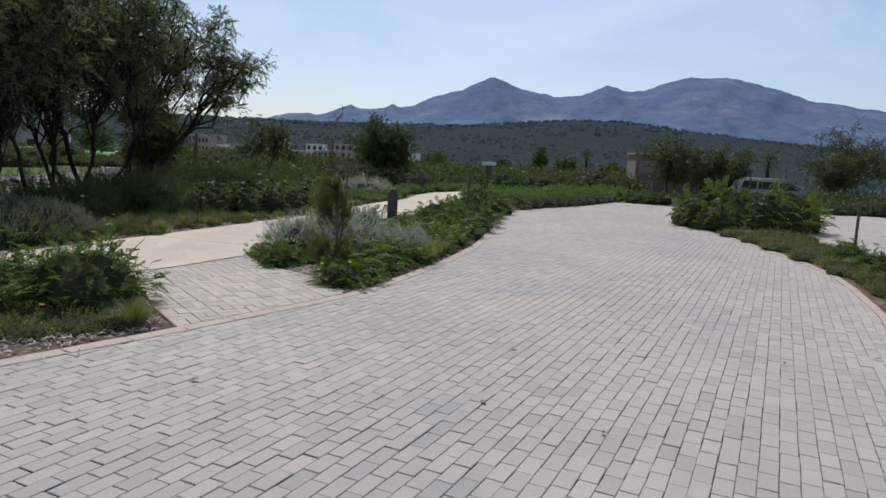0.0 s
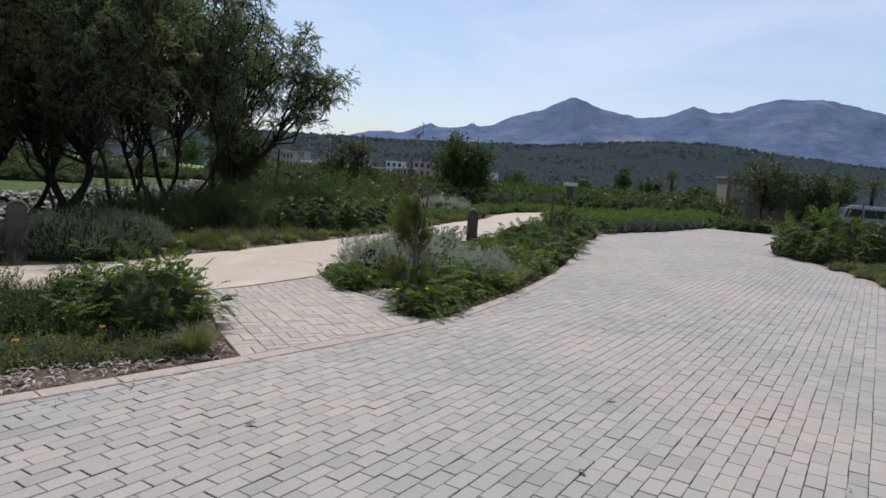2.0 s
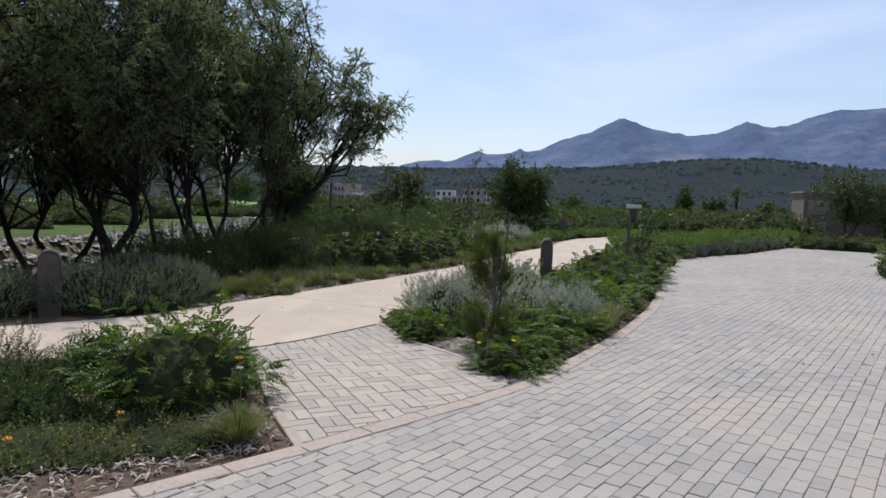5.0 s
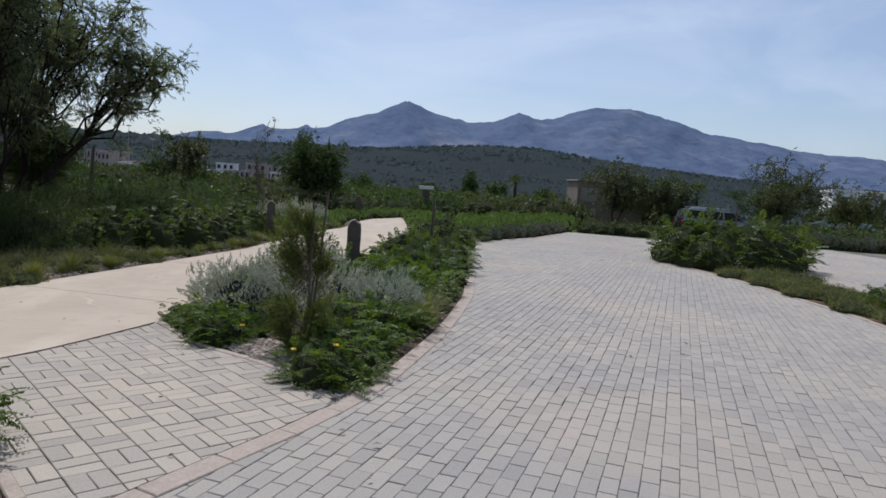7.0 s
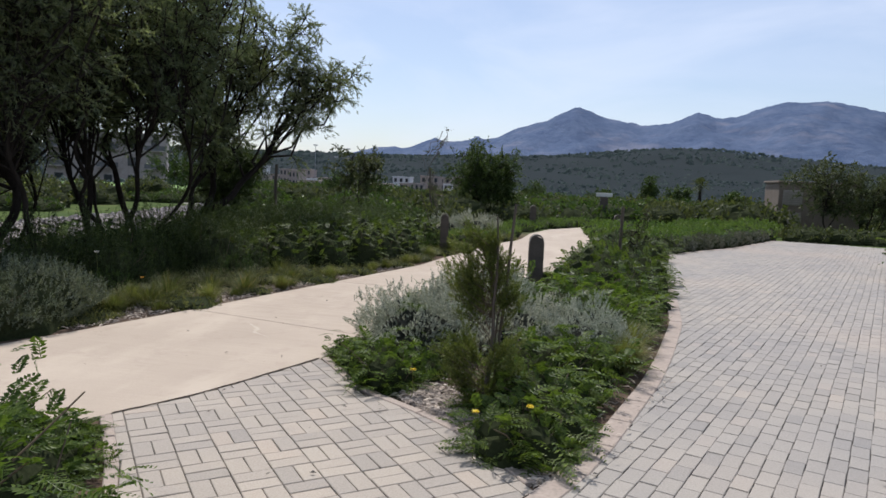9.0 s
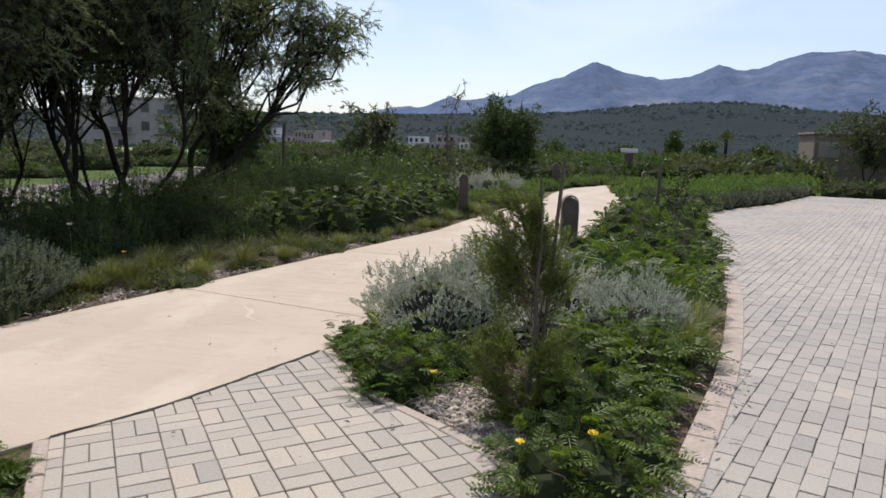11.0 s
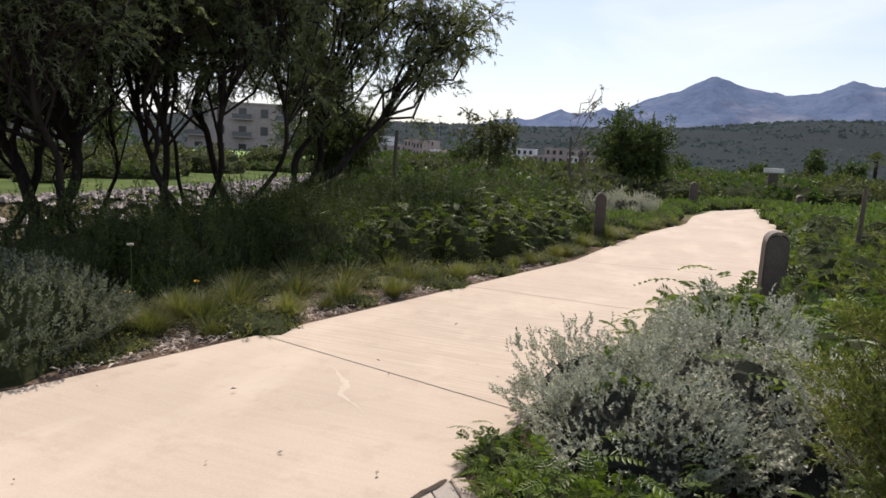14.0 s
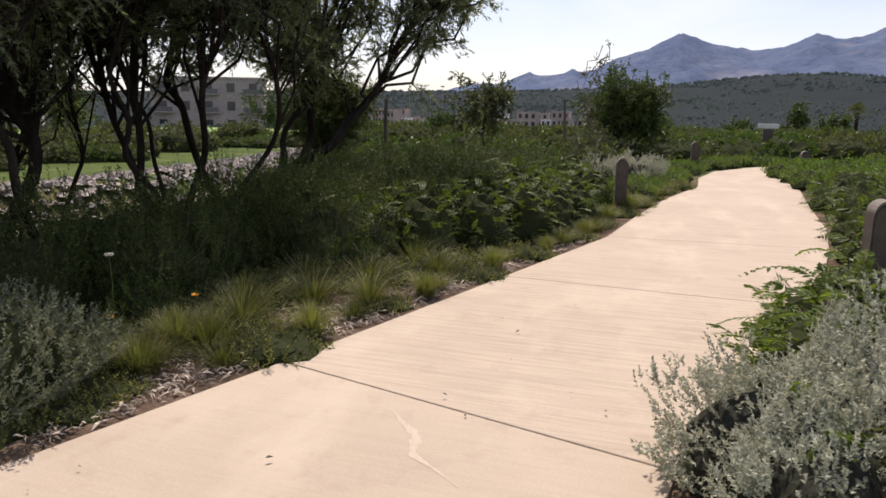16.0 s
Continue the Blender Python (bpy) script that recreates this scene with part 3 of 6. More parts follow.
def lumpy(rx, ry, h, rnd, nu=18, nv=7, lump=0.14):
    """A closed uneven mound."""
    u = np.arange(nu) * 2 * np.pi / nu
    s = np.linspace(0.0, 0.97, nv)
    U, Sg = np.meshgrid(u, s)
    c = np.sqrt(1 - Sg * Sg)
    r = 1 + lump * (np.sin(U * 3 + Sg * 4 + rx * 9) * 0.6 + np.sin(U * 7 - Sg * 6 + ry * 5) * 0.4) + rnd.uniform(-0.05, 0.05, U.shape)
    V = np.stack([rx * c ** 0.8 * np.cos(U) * r, ry * c ** 0.8 * np.sin(U) * r, h * Sg * r], -1).reshape(-1, 3)
    i = (np.arange(nv - 1)[:, None] * nu + np.arange(nu)[None]).ravel()
    j = (np.arange(nv - 1)[:, None] * nu + (np.arange(nu)[None] + 1) % nu).ravel()
    F = np.stack([i, j, j + nu, i + nu], -1)
    top = len(V)
    V = np.concatenate([V, [[0, 0, h]]])
    k = (nv - 1) * nu + np.arange(nu)
    F3 = np.stack([k, (nv - 1) * nu + (np.arange(nu) + 1) % nu, np.full(nu, top), np.full(nu, top)], -1)
    return V, F, F3[:, :3]


def thing(name, label, category, group="", at=None):
    ob = tagged(new(name), label, category, group)
    if at is not None:
        ob.matrix_basis = at
    return ob


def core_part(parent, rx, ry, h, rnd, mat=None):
    # added solid mound; its dark colour gives the shaded gaps in the foliage
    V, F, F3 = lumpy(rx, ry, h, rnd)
    part("inner_mass", mesh_of("inner_mass", V, [F, F3], mat or M_SHADECORE), parent, "solid core coloured dark as the shade between shoots")


def stems_part(parent, rx, ry, h, rnd, n=6, r=0.008, name="stem_work"):
    bits = []
    for _ in range(n):
        a, q = rnd.uniform(0, 6.28), rnd.uniform(0.3, 0.8)
        bits.append(tube(bend((0, 0, -0.03), (rx * q * math.cos(a), ry * q * math.sin(a), h * rnd.uniform(0.5, 0.85)), rnd, 0.1, 5), r, r * 0.5, 4))
    part(name, mesh_of(name, *join(*bits), M_STEM), parent)["kind"] = "stuff"


def sprig_shrub(name, label, category, mat, seed, rx, ry, h, n, k, leaf_l, leaf_w, slen, up=0.5, spread=0.8, group="", core=0.78, tufts=0, lump=0.14, core_mat=None, slim=False, power=0.8):
    """A mound of leafy shoots over a solid core, painted dark as inner shade."""
    rnd = np.random.RandomState(seed)
    ob = thing(name, label, category, group)
    P, N = dome_points(n, rx, ry, h, rnd, lump=lump, power=power)
    D = unit(N * (1 - up) + np.array([0, 0, 1.0]) * up + rnd.normal(size=P.shape) * 0.22)
    P = P - D * slen * 0.55
    P[:, 2] = np.maximum(P[:, 2], -0.02)
    bits = [sprigs(P, D, slen * rnd.uniform(0.7, 1.3, n), k, leaf_l, leaf_w, rnd, spread, slim)]
    if tufts:
        Q, N2 = dome_points(tufts, rx, ry, h, rnd, low=0.3, lump=lump)
        D2 = unit(np.array([0, 0, 1.0]) + N2 * 0.5 + rnd.normal(size=Q.shape) * 0.15)
        bits.append(sprigs(Q - D2 * slen * 0.3, D2, slen * 1.7, k + 6, leaf_l, leaf_w, rnd, spread, slim))
    part("foliage", mesh_of("foliage", *join(*bits), mat), ob)
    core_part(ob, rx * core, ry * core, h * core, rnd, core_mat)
    stems_part(ob, rx, ry, h, rnd)
    return ob


def frond_shrub(name, label, category, seed, rx, ry, h, n, mat=None, flen=0.34, pairs=10, leaf_l=0.075, leaf_w=0.022, group="", core=0.6):
    rnd = np.random.RandomState(seed)
    ob = thing(name, label, category, group)
    P, N = dome_points(n, rx, ry, h, rnd, low=0.0, shell=(0.45, 0.98), lump=0.2)
    D = unit(N * np.array([1, 1, 0.35]) + rnd.normal(size=P.shape) * 0.4 + np.array([0, 0, 0.35]))
    P = P - D * flen * 0.55
    P[:, 2] = np.maximum(P[:, 2], 0.02)
    part("foliage", mesh_of("foliage", *fronds(P, D, flen * rnd.uniform(0.65, 1.25, n), pairs, leaf_l, leaf_w, rnd, 0.38), mat or M_FERN), ob)
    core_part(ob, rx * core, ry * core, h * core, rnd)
    stems_part(ob, rx, ry, h, rnd, 12, 0.007)
    return ob


def grass_tuft(name, label, seed, r, h, n, mat, group=""):
    rnd = np.random.RandomState(seed)
    ob = thing(name, label, "grass", group)
    a, q = rnd.uniform(0, 6.28, n), rnd.uniform(0, 1, n)
    base = np.stack([np.cos(a) * q * r * 0.35, np.sin(a) * q * r * 0.35, np.zeros(n)], -1)
    lean = (0.15 + 0.85 * q) * r
    H = h * rnd.uniform(0.6, 1.1, n)
    side = np.stack([-np.sin(a), np.cos(a), 0 * a], -1)
    rings = []
    for t, w in ((0, 0.0032), (0.35, 0.0032), (0.7, 0.0022), (1, 0.0005)):
        c = base + np.stack([np.cos(a) * lean * t ** 1.7, np.sin(a) * lean * t ** 1.7, H * (t - 0.28 * q * t ** 3)], -1)
        rings.append((c - side * w * 0.8, c + side * w * 0.8))
    V = np.stack([v for pair in rings for v in pair], 1)
    F = np.array([(0, 1, 3, 2), (2, 3, 5, 4), (4, 5, 7, 6)])
    fresh = int(n * 0.8)
    for nm, sel, mt, lb in (("blade_tuft", V[:fresh], mat, ""), ("dry_tuft", V[fresh:], M_DRY, "straw-coloured dry blades")):
        part(nm, mesh_of(nm, sel.reshape(-1, 3), (F[None] + (np.arange(len(sel)) * 8)[:, None, None]).reshape(-1, 4), mt), ob, lb)
    return ob


def set_at(ob, x, y, turn=0.0, size=1.0, z=None):
    ob.matrix_basis = pose(x, y, (float(ground_z(x, y)) if z is None else z) - 0.01, 0, 0, turn) @ Matrix.Scale(size, 4)
    return ob


def spread_copies(ob, spots, rnd, tilt=3.0, z=None):
    """Copies of a finished plant at (x, y, size); the first spot takes the plant itself."""
    for i, (x, y, s) in enumerate(spots):
        m = pose(x, y, (float(ground_z(x, y)) if z is None else z) - 0.01, rnd.uniform(-tilt, tilt), rnd.uniform(-tilt, tilt), rnd.uniform(0, 360))
        sc = Matrix.Diagonal((s * rnd.uniform(0.92, 1.08), s * rnd.uniform(0.92, 1.08), s * rnd.uniform(0.9, 1.1), 1))
        if i == 0:
            ob.matrix_basis = m @ sc
        else:
            c = copy_thing(ob, m)
            c.matrix_basis = m @ sc


rs = np.random.RandomState(11)

# ---- trees ----
def grow_tree(name, label, seed, trunks, lobes, mat, needle=(0.060, 0.0165), sprays=6, per=19, twigs=11, droop=0.18, group="", spray_len=0.24, bark=None, slim=True):
    """trunks: (base, top, radius); lobes: (centre, radii, limbs). Limbs run from the nearest trunk into each lobe, twigs from the limbs, leaves along the twigs."""
    rnd = np.random.RandomState(seed)
    x0, y0 = trunks[0][0][0], trunks[0][0][1]
    org = np.array([x0, y0, float(ground_z(x0, y0))])
    ob = thing(name, label, "tree", group, pose(*org))
    curves = []
    for b, t, r in trunks:
        r = r * 0.66
        b = np.array([b[0], b[1], float(ground_z(b[0], b[1])) - 0.05])
        c = eased(bend(b, t, rnd, 0.12, 9, 0.042))
        curves.append((c, r))
        part("trunk", mesh_of("trunk", *(lambda v, f: (v - org, f))(*tube(c, r, r * 0.5, 9)), bark or M_BARK, True), ob)
    limb_bits, twig_bits, SP, SD = [], [], [], []
    for centre, radii, limbs in lobes:
        centre, radii = np.array(centre, float), np.array(radii, float)
        for _ in range(limbs):
            d = unit(rnd.normal(size=3))
            end = centre + d * radii * rnd.uniform(0.45, 0.95)
            c, r = min(curves, key=lambda cr: np.linalg.norm(cr[0][-1] - end) + rnd.uniform(0, 0.8))
            k = rnd.randint(int(len(c) * 0.45), len(c))
            lc = bend(c[k], end, rnd, 0.15, 7, 0.055, 0.35)
            lr = r * 0.42 * (1.15 - 0.5 * k / len(c))
            limb_bits.append(tube(lc, lr, 0.010, 6))
            for _ in range(twigs):
                j = rnd.randint(2, 7)
                tip = lc[j] + unit(rnd.normal(size=3) + (end - centre) / np.linalg.norm(radii) * 1.1) * rnd.uniform(0.35, 1.0) * min(1.0, radii.mean() * 0.55)
                tc = bend(lc[j], tip, rnd, 0.12, 4, 0.04)
                twig_bits.append(tube(tc, 0.011, 0.004, 3))
                seg = tc[-1] - tc[0]
                for q in rnd.uniform(0.0, 1.0, sprays) ** 0.6:
                    SP.append(tc[0] + seg * q)
                    SD.append(unit(unit(seg) * 0.7 + rnd.normal(size=3) * 0.6))
    for v, f in limb_bits:
        part("limb", mesh_of("limb", v - org, f, bark or M_BARK, True), ob)
    V, F = join(*twig_bits)
    part("twig_work", mesh_of("twig_work", V - org, F, bark or M_BARK), ob)["kind"] = "stuff"
    SP, SD = np.array(SP), np.array(SD)
    n = len(SP)
    rep = np.repeat(np.arange(n), per)
    t = rnd.uniform(0, 1, n * per)
    base = SP[rep] + SD[rep] * (t * spray_len)[:, None] + np.array([0, 0, -1.0]) * (droop * spray_len * t ** 2)[:, None]
    way = unit(SD[rep] * 0.8 + rnd.normal(size=(n * per, 3)) * 0.55 + np.array([0, 0, -droop * 0.5]))
    V, F = blades(base, way, needle[0] * rnd.uniform(0.6, 1.3, n * per), needle[1] * rnd.uniform(0.8, 1.2, n * per), rnd, droop * 0.25, slim)
    part("crown", mesh_of("crown", V - org, F, mat), ob)
    return ob


GROVE = "dark multi-stemmed trees beside the pond"
TREE_LABEL = "dark feathery tree with several leaning crooked trunks"
grow_tree("tamarisk_tree", "dark feathery tree with a long limb reaching over the path", 21,
          [((-10.05, 17.4), (-7.7, 19.2, 3.25), 0.13), ((-10.2, 17.55), (-10.0, 18.0, 3.9), 0.12), ((-9.85, 17.3), (-9.3, 17.6, 3.4), 0.08), ((-10.4, 17.4), (-11.3, 17.6, 3.4), 0.10), ((-10.0, 17.6), (-8.8, 18.9, 4.1), 0.08)],
          [((-7.4, 19.2, 3.6), (1.0, 0.8, 0.55), 18), ((-7.8, 19.2, 4.55), (0.45, 0.5, 0.55), 5), ((-9.5, 17.5, 2.4), (0.9, 0.7, 0.4), 14), ((-8.8, 18.9, 4.2), (1.1, 1.0, 0.9), 20), ((-9.9, 18.4, 5.4), (1.3, 1.4, 1.3), 22), ((-11.4, 17.9, 5.4), (1.7, 1.6, 1.5), 18)],
          M_TAMARISK, needle=(0.06, 0.0155), sprays=7, per=22, group=GROVE)
grow_tree("tamarisk_tree", TREE_LABEL, 22,
          [((-9.6, 15.1), (-10.3, 15.6, 3.4), 0.08), ((-9.75, 15.3), (-9.0, 15.7, 3.2), 0.07), ((-9.45, 15.0), (-9.6, 14.6, 3.3), 0.06), ((-9.9, 15.4), (-11.3, 15.6, 3.3), 0.07), ((-9.3, 15.4), (-8.6, 15.2, 3.2), 0.055), ((-10.1, 15.0), (-10.6, 15.1, 3.0), 0.05)],
          [((-9.4, 15.6, 4.6), (1.5, 1.5, 1.3), 20), ((-11.0, 15.6, 5.0), (1.7, 1.6, 1.7), 22), ((-10.0, 15.6, 6.4), (1.8, 1.7, 1.2), 16), ((-8.9, 15.0, 3.9), (1.3, 1.2, 0.7), 14), ((-8.9, 16.3, 4.9), (1.3, 1.2, 1.0), 14), ((-10.4, 16.8, 4.5), (1.3, 1.1, 1.0), 12), ((-10.0, 16.4, 3.55), (1.2, 1.1, 0.6), 14), ((-9.1, 15.3, 3.45), (1.1, 1.0, 0.55), 10), ((-10.3, 16.6, 2.7), (1.1, 0.9, 0.5), 12)],
          M_TAMARISK, group=GROVE)
grow_tree("tamarisk_tree", TREE_LABEL, 23,
          [((-10.8, 13.7), (-12.0, 14.0, 2.6), 0.14), ((-10.9, 13.85), (-11.2, 13.6, 3.4), 0.12), ((-8.97, 12.6), (-9.0, 12.7, 3.6), 0.06)],
          [((-10.4, 13.2, 4.8), (1.6, 1.5, 1.4), 22), ((-12.3, 13.9, 4.7), (1.8, 1.7, 1.6), 24), ((-11.2, 13.6, 6.7), (2.0, 1.9, 1.4), 18), ((-9.4, 12.7, 4.4), (1.5, 1.4, 1.3), 18), ((-11.0, 12.8, 3.5), (1.6, 1.4, 0.9), 16), ((-9.3, 12.1, 3.6), (1.5, 1.3, 0.8), 18), ((-9.2, 13.9, 4.8), (1.3, 1.2, 1.0), 14), ((-12.2, 12.4, 4.6), (1.5, 1.4, 1.1), 14), ((-10.9, 14.4, 2.6), (1.1, 0.9, 0.45), 14)],
          M_TAMARISK, group=GROVE)
grow_tree("tamarisk_tree", TREE_LABEL, 24,
          [((-12.8, 14.3), (-11.9, 14.9, 2.9), 0.10), ((-13.0, 14.2), (-14.4, 14.2, 3.3), 0.12), ((-12.7, 14.5), (-13.2, 15.0, 3.8), 0.09), ((-12.2, 14.8), (-12.6, 15.6, 3.0), 0.065), ((-11.8, 15.6), (-11.4, 16.2, 3.1), 0.055)],
          [((-14.3, 14.4, 4.9), (2.0, 1.9, 1.7), 26), ((-13.2, 15.6, 6.4), (2.1, 2.0, 1.7), 22), ((-15.5, 15.5, 6.0), (1.9, 1.9, 1.7), 18), ((-13.6, 13.7, 3.7), (1.7, 1.5, 0.9), 14), ((-15.8, 13.2, 4.2), (1.8, 1.6, 1.3), 18), ((-11.9, 15.6, 3.8), (1.6, 1.3, 0.9), 18), ((-12.7, 16.9, 4.0), (1.5, 1.3, 0.9), 14), ((-12.3, 16.4, 2.8), (1.3, 1.0, 0.6), 12), ((-12.6, 14.8, 2.5), (1.4, 1.0, 0.5), 16), ((-14.0, 15.5, 2.7), (1.4, 1.1, 0.6), 14)],
          M_TAMARISK, group=GROVE)
grow_tree("tamarisk_tree", "old dark feathery tree leaning low over the bank", 25,
          [((-13.6, 10.3), (-12.0, 11.2, 2.6), 0.16), ((-13.8, 10.5), (-14.9, 10.6, 3.0), 0.14)],
          [((-12.3, 11.0, 4.2), (1.8, 1.6, 1.3), 24), ((-14.9, 10.8, 4.7), (2.1, 1.9, 1.7), 26), ((-13.4, 11.0, 6.5), (2.4, 2.1, 1.6), 24), ((-11.0, 11.5, 5.0), (1.7, 1.5, 1.5), 20), ((-12.0, 10.6, 3.3), (1.6, 1.4, 0.9), 16), ((-13.6, 11.4, 3.8), (1.7, 1.5, 1.0), 14), ((-13.9, 8.9, 4.3), (1.9, 1.6, 1.5), 24), ((-15.2, 9.2, 3.6), (1.7, 1.5, 1.1), 16), ((-12.6, 8.7, 3.7), (1.5, 1.3, 1.0), 16), ((-11.3, 9.6, 4.1), (1.7, 1.5, 1.2), 18), ((-10.6, 10.6, 3.7), (1.4, 1.3, 0.8), 14), ((-11.8, 12.2, 2.75), (1.3, 1.0, 0.5), 14)],
          M_TAMARISK, group=GROVE)
grow_tree("tamarisk_tree", "small dense dark conifer behind the pond trees", 26,
          [((-11.0, 21.5), (-10.9, 21.6, 1.9), 0.07)], [((-10.9, 21.6, 1.45), (0.95, 0.95, 1.0), 26)], M_ROSEMARY, needle=(0.12, 0.016), per=18, group=GROVE)

BROAD = dict(needle=(0.085, 0.045), per=9, droop=0.15, spray_len=0.22)
grow_tree("round_tree", "rounded dense dark-green garden tree", 31, [((-5.7, 34.0), (-5.7, 34.0, 1.5), 0.07), ((-5.6, 34.05), (-5.2, 34.1, 1.5), 0.05)],
          [((-5.7, 34.0, 2.3), (1.55, 1.3, 1.0), 44), ((-5.4, 34.0, 1.35), (1.2, 1.0, 0.5), 14)], M_TREEGREEN, **BROAD)
grow_tree("sparse_tree", "small sparse tree with thin upright branches", 32, [((-8.7, 25.8), (-8.7, 25.8, 1.5), 0.035), ((-8.65, 25.8), (-8.3, 25.9, 1.8), 0.025), ((-8.75, 25.8), (-9.1, 25.8, 1.8), 0.025)],
          [((-8.7, 25.8, 2.05), (0.8, 0.75, 0.65), 18)], M_OLIVE, needle=(0.08, 0.045), per=8, twigs=7, sprays=5, droop=0.1, spray_len=0.2)
for i, (x, y, top, r) in enumerate(((8.5, 36.6, 3.5, 1.5), (10.4, 37.0, 3.1, 1.5), (12.1, 38.6, 2.8, 1.4), (20.4, 42.0, 4.7, 2.6), (17.8, 39.0, 3.0, 1.2), (23.5, 41.0, 3.6, 1.8), (27.5, 40.0, 4.2, 2.2))):
    grow_tree("garden_tree", "loose grey-green tree beside the service kiosk" if i < 3 else "spreading grey-green tree beyond the road", 40 + i,
              [((x, y), (x + 0.1, y, top * 0.55), 0.06), ((x + 0.15, y), (x + r * 0.4, y + 0.1, top * 0.6), 0.045)],
              [((x, y, top * 0.68), (r, r * 0.9, top * 0.30), 20 if r < 2 else 34), ((x + r * 0.3, y, top * 0.45), (r * 0.8, r * 0.8, top * 0.2), 8)],
              M_OLIVE, needle=(0.12, 0.055), per=6, droop=0.15, spray_len=0.28, twigs=7, group="trees beyond the road")
for i, (x, y, top, r) in enumerate(((-5.1, 60, 1.95, 1.25), (3.7, 60, 2.9, 0.7), (6.0, 60, 2.2, 1.3), (0.5, 62, 1.6, 1.2), (9.5, 58, 1.9, 1.0), (-36, 62, 2.6, 1.8), (-13.5, 44, 1.7, 1.1), (-17, 48, 2.0, 1.4), (13, 56, 2.4, 1.6), (28, 60, 3.6, 2.4), (35, 58, 3.0, 2.0))):
    grow_tree("distant_tree", "distant dark-green rounded tree in the park", 60 + i, [((x, y), (x, y, top * 0.55), 0.07)],
              [((x, y, top * 0.6), (r, r, top * 0.38), 16)], M_TREEGREEN, needle=(0.16, 0.08), per=7, twigs=8, sprays=4, droop=0.1, spray_len=0.3, group="distant park trees")


def palm(x, y, h, seed):
    rnd = np.random.RandomState(seed)
    ob = thing("palm_tree", "small palm tree with a spiky round head", "tree", "palms beyond the road", pose(x, y, float(ground_z(x, y))))
    part("trunk", mesh_of("trunk", *tube([(0, 0, -0.05), (0.03, 0, h * 0.4), (0, 0.02, h * 0.78)], 0.14, 0.11, 8), M_BARK, True), ob)
    n = 34
    P = np.tile([[0, 0.02, h * 0.78]], (n, 1)) + rnd.normal(size=(n, 3)) * 0.04
    D = unit(rnd.normal(size=(n, 3)) + np.array([0, 0, 0.5]))
    part("frond_head", mesh_of("frond_head", *fronds(P, D, 0.95, 9, 0.3, 0.05, rnd, 0.35), M_OLIVE), ob)["kind"] = "stuff"


palm(18.9, 55, 3.5, 1)
palm(20.4, 54.5, 3.3, 2)
palm(8.5, 66, 3.0, 3)

# ---- shrubs of the near bed, between road and path ----
FERNS = "feathery green bushes"
near_fern = set_at(frond_shrub("feathery_bush", "bright green feathery-leaved bush beside the paved crossing", "bush", 101, 0.80, 0.76, 0.76, 760, pairs=9, leaf_l=0.045, leaf_w=0.0165, flen=0.21, group=FERNS, core=0.62), -4.62, 7.08, 20, 1.05)
rosemary = sprig_shrub("rosemary_bush", "dense dark rosemary bush with upright needled shoots", "bush", M_ROSEMARY, 111, 0.80, 0.80, 0.86, 820, 20, 0.027, 0.0115, 0.24, up=0.72, spread=0.95, slim=True, lump=0.3, core=0.68, group="rosemary bushes")
low_cover = sprig_shrub("low_shrub", "low olive-green creeping shrub on mulch", "shrub", M_CREEP, 121, 0.5, 0.5, 0.17, 170, 6, 0.04, 0.018, 0.09, up=0.45, group="low creeping shrubs")
lavender = sprig_shrub("grey_hedge_bush", "clipped rounded grey-green hedge bush beside the path", "bush", M_LAVENDER, 131, 1.0, 1.38, 0.74, 3000, 11, 0.027, 0.0135, 0.09, up=0.4, spread=0.85, power=0.5, group="rounded grey-green bushes", core=0.78, lump=0.06, slim=True)
silver = sprig_shrub("silver_bush", "silvery grey-leaved bush with soft rounded shoots", "bush", M_SILVER, 141, 0.66, 0.60, 0.60, 1900, 14, 0.024, 0.0115, 0.075, up=0.25, spread=0.9, group="silver-leaved bushes", tufts=10, core=0.76, core_mat=M_SILVERSHADE, lump=0.34, slim=True)
young_fern = frond_shrub("feathery_bush", "leggy young feathery-leaved bush spilling over the kerb", "bush", 102, 0.5, 0.5, 0.46, 180, pairs=9, group=FERNS, flen=0.27, leaf_l=0.058, leaf_w=0.019)
fern_mass = frond_shrub("feathery_bush", "spreading bright green feathery-leaved bush", "bush", 103, 0.82, 0.77, 0.60, 280, group=FERNS, flen=0.31, pairs=8, leaf_l=0.07, leaf_w=0.026)
fern_far = frond_shrub("feathery_bush", "spreading bright green feathery-leaved bush", "bush", 104, 0.82, 0.77, 0.60, 260, M_BUSHFERN, group=FERNS, flen=0.32, pairs=7, leaf_l=0.08, leaf_w=0.03, core=0.74)
mound_fern = frond_shrub("feathery_bush", "rounded olive-green feathery bush beside the path", "bush", 105, 0.7, 0.7, 0.86, 340, M_BUSHFERN, group=FERNS, flen=0.26, pairs=8, leaf_l=0.06, leaf_w=0.022, core=0.74)
light_bush = sprig_shrub("leafy_bush", "light green small-leaved bush in the mulched bed", "bush", M_COVER, 151, 0.42, 0.42, 0.5, 260, 9, 0.035, 0.018, 0.13, up=0.5, group="light green bushes")
tuft = grass_tuft("grass_tuft", "fine pale-green arching grass tuft", 161, 0.32, 0.40, 800, M_GRASS, "grass tufts")
sedge = grass_tuft("grass_tuft", "short yellow-green sedge clump at the path edge", 162, 0.36, 0.30, 420, M_SEDGE, "sedge clumps")

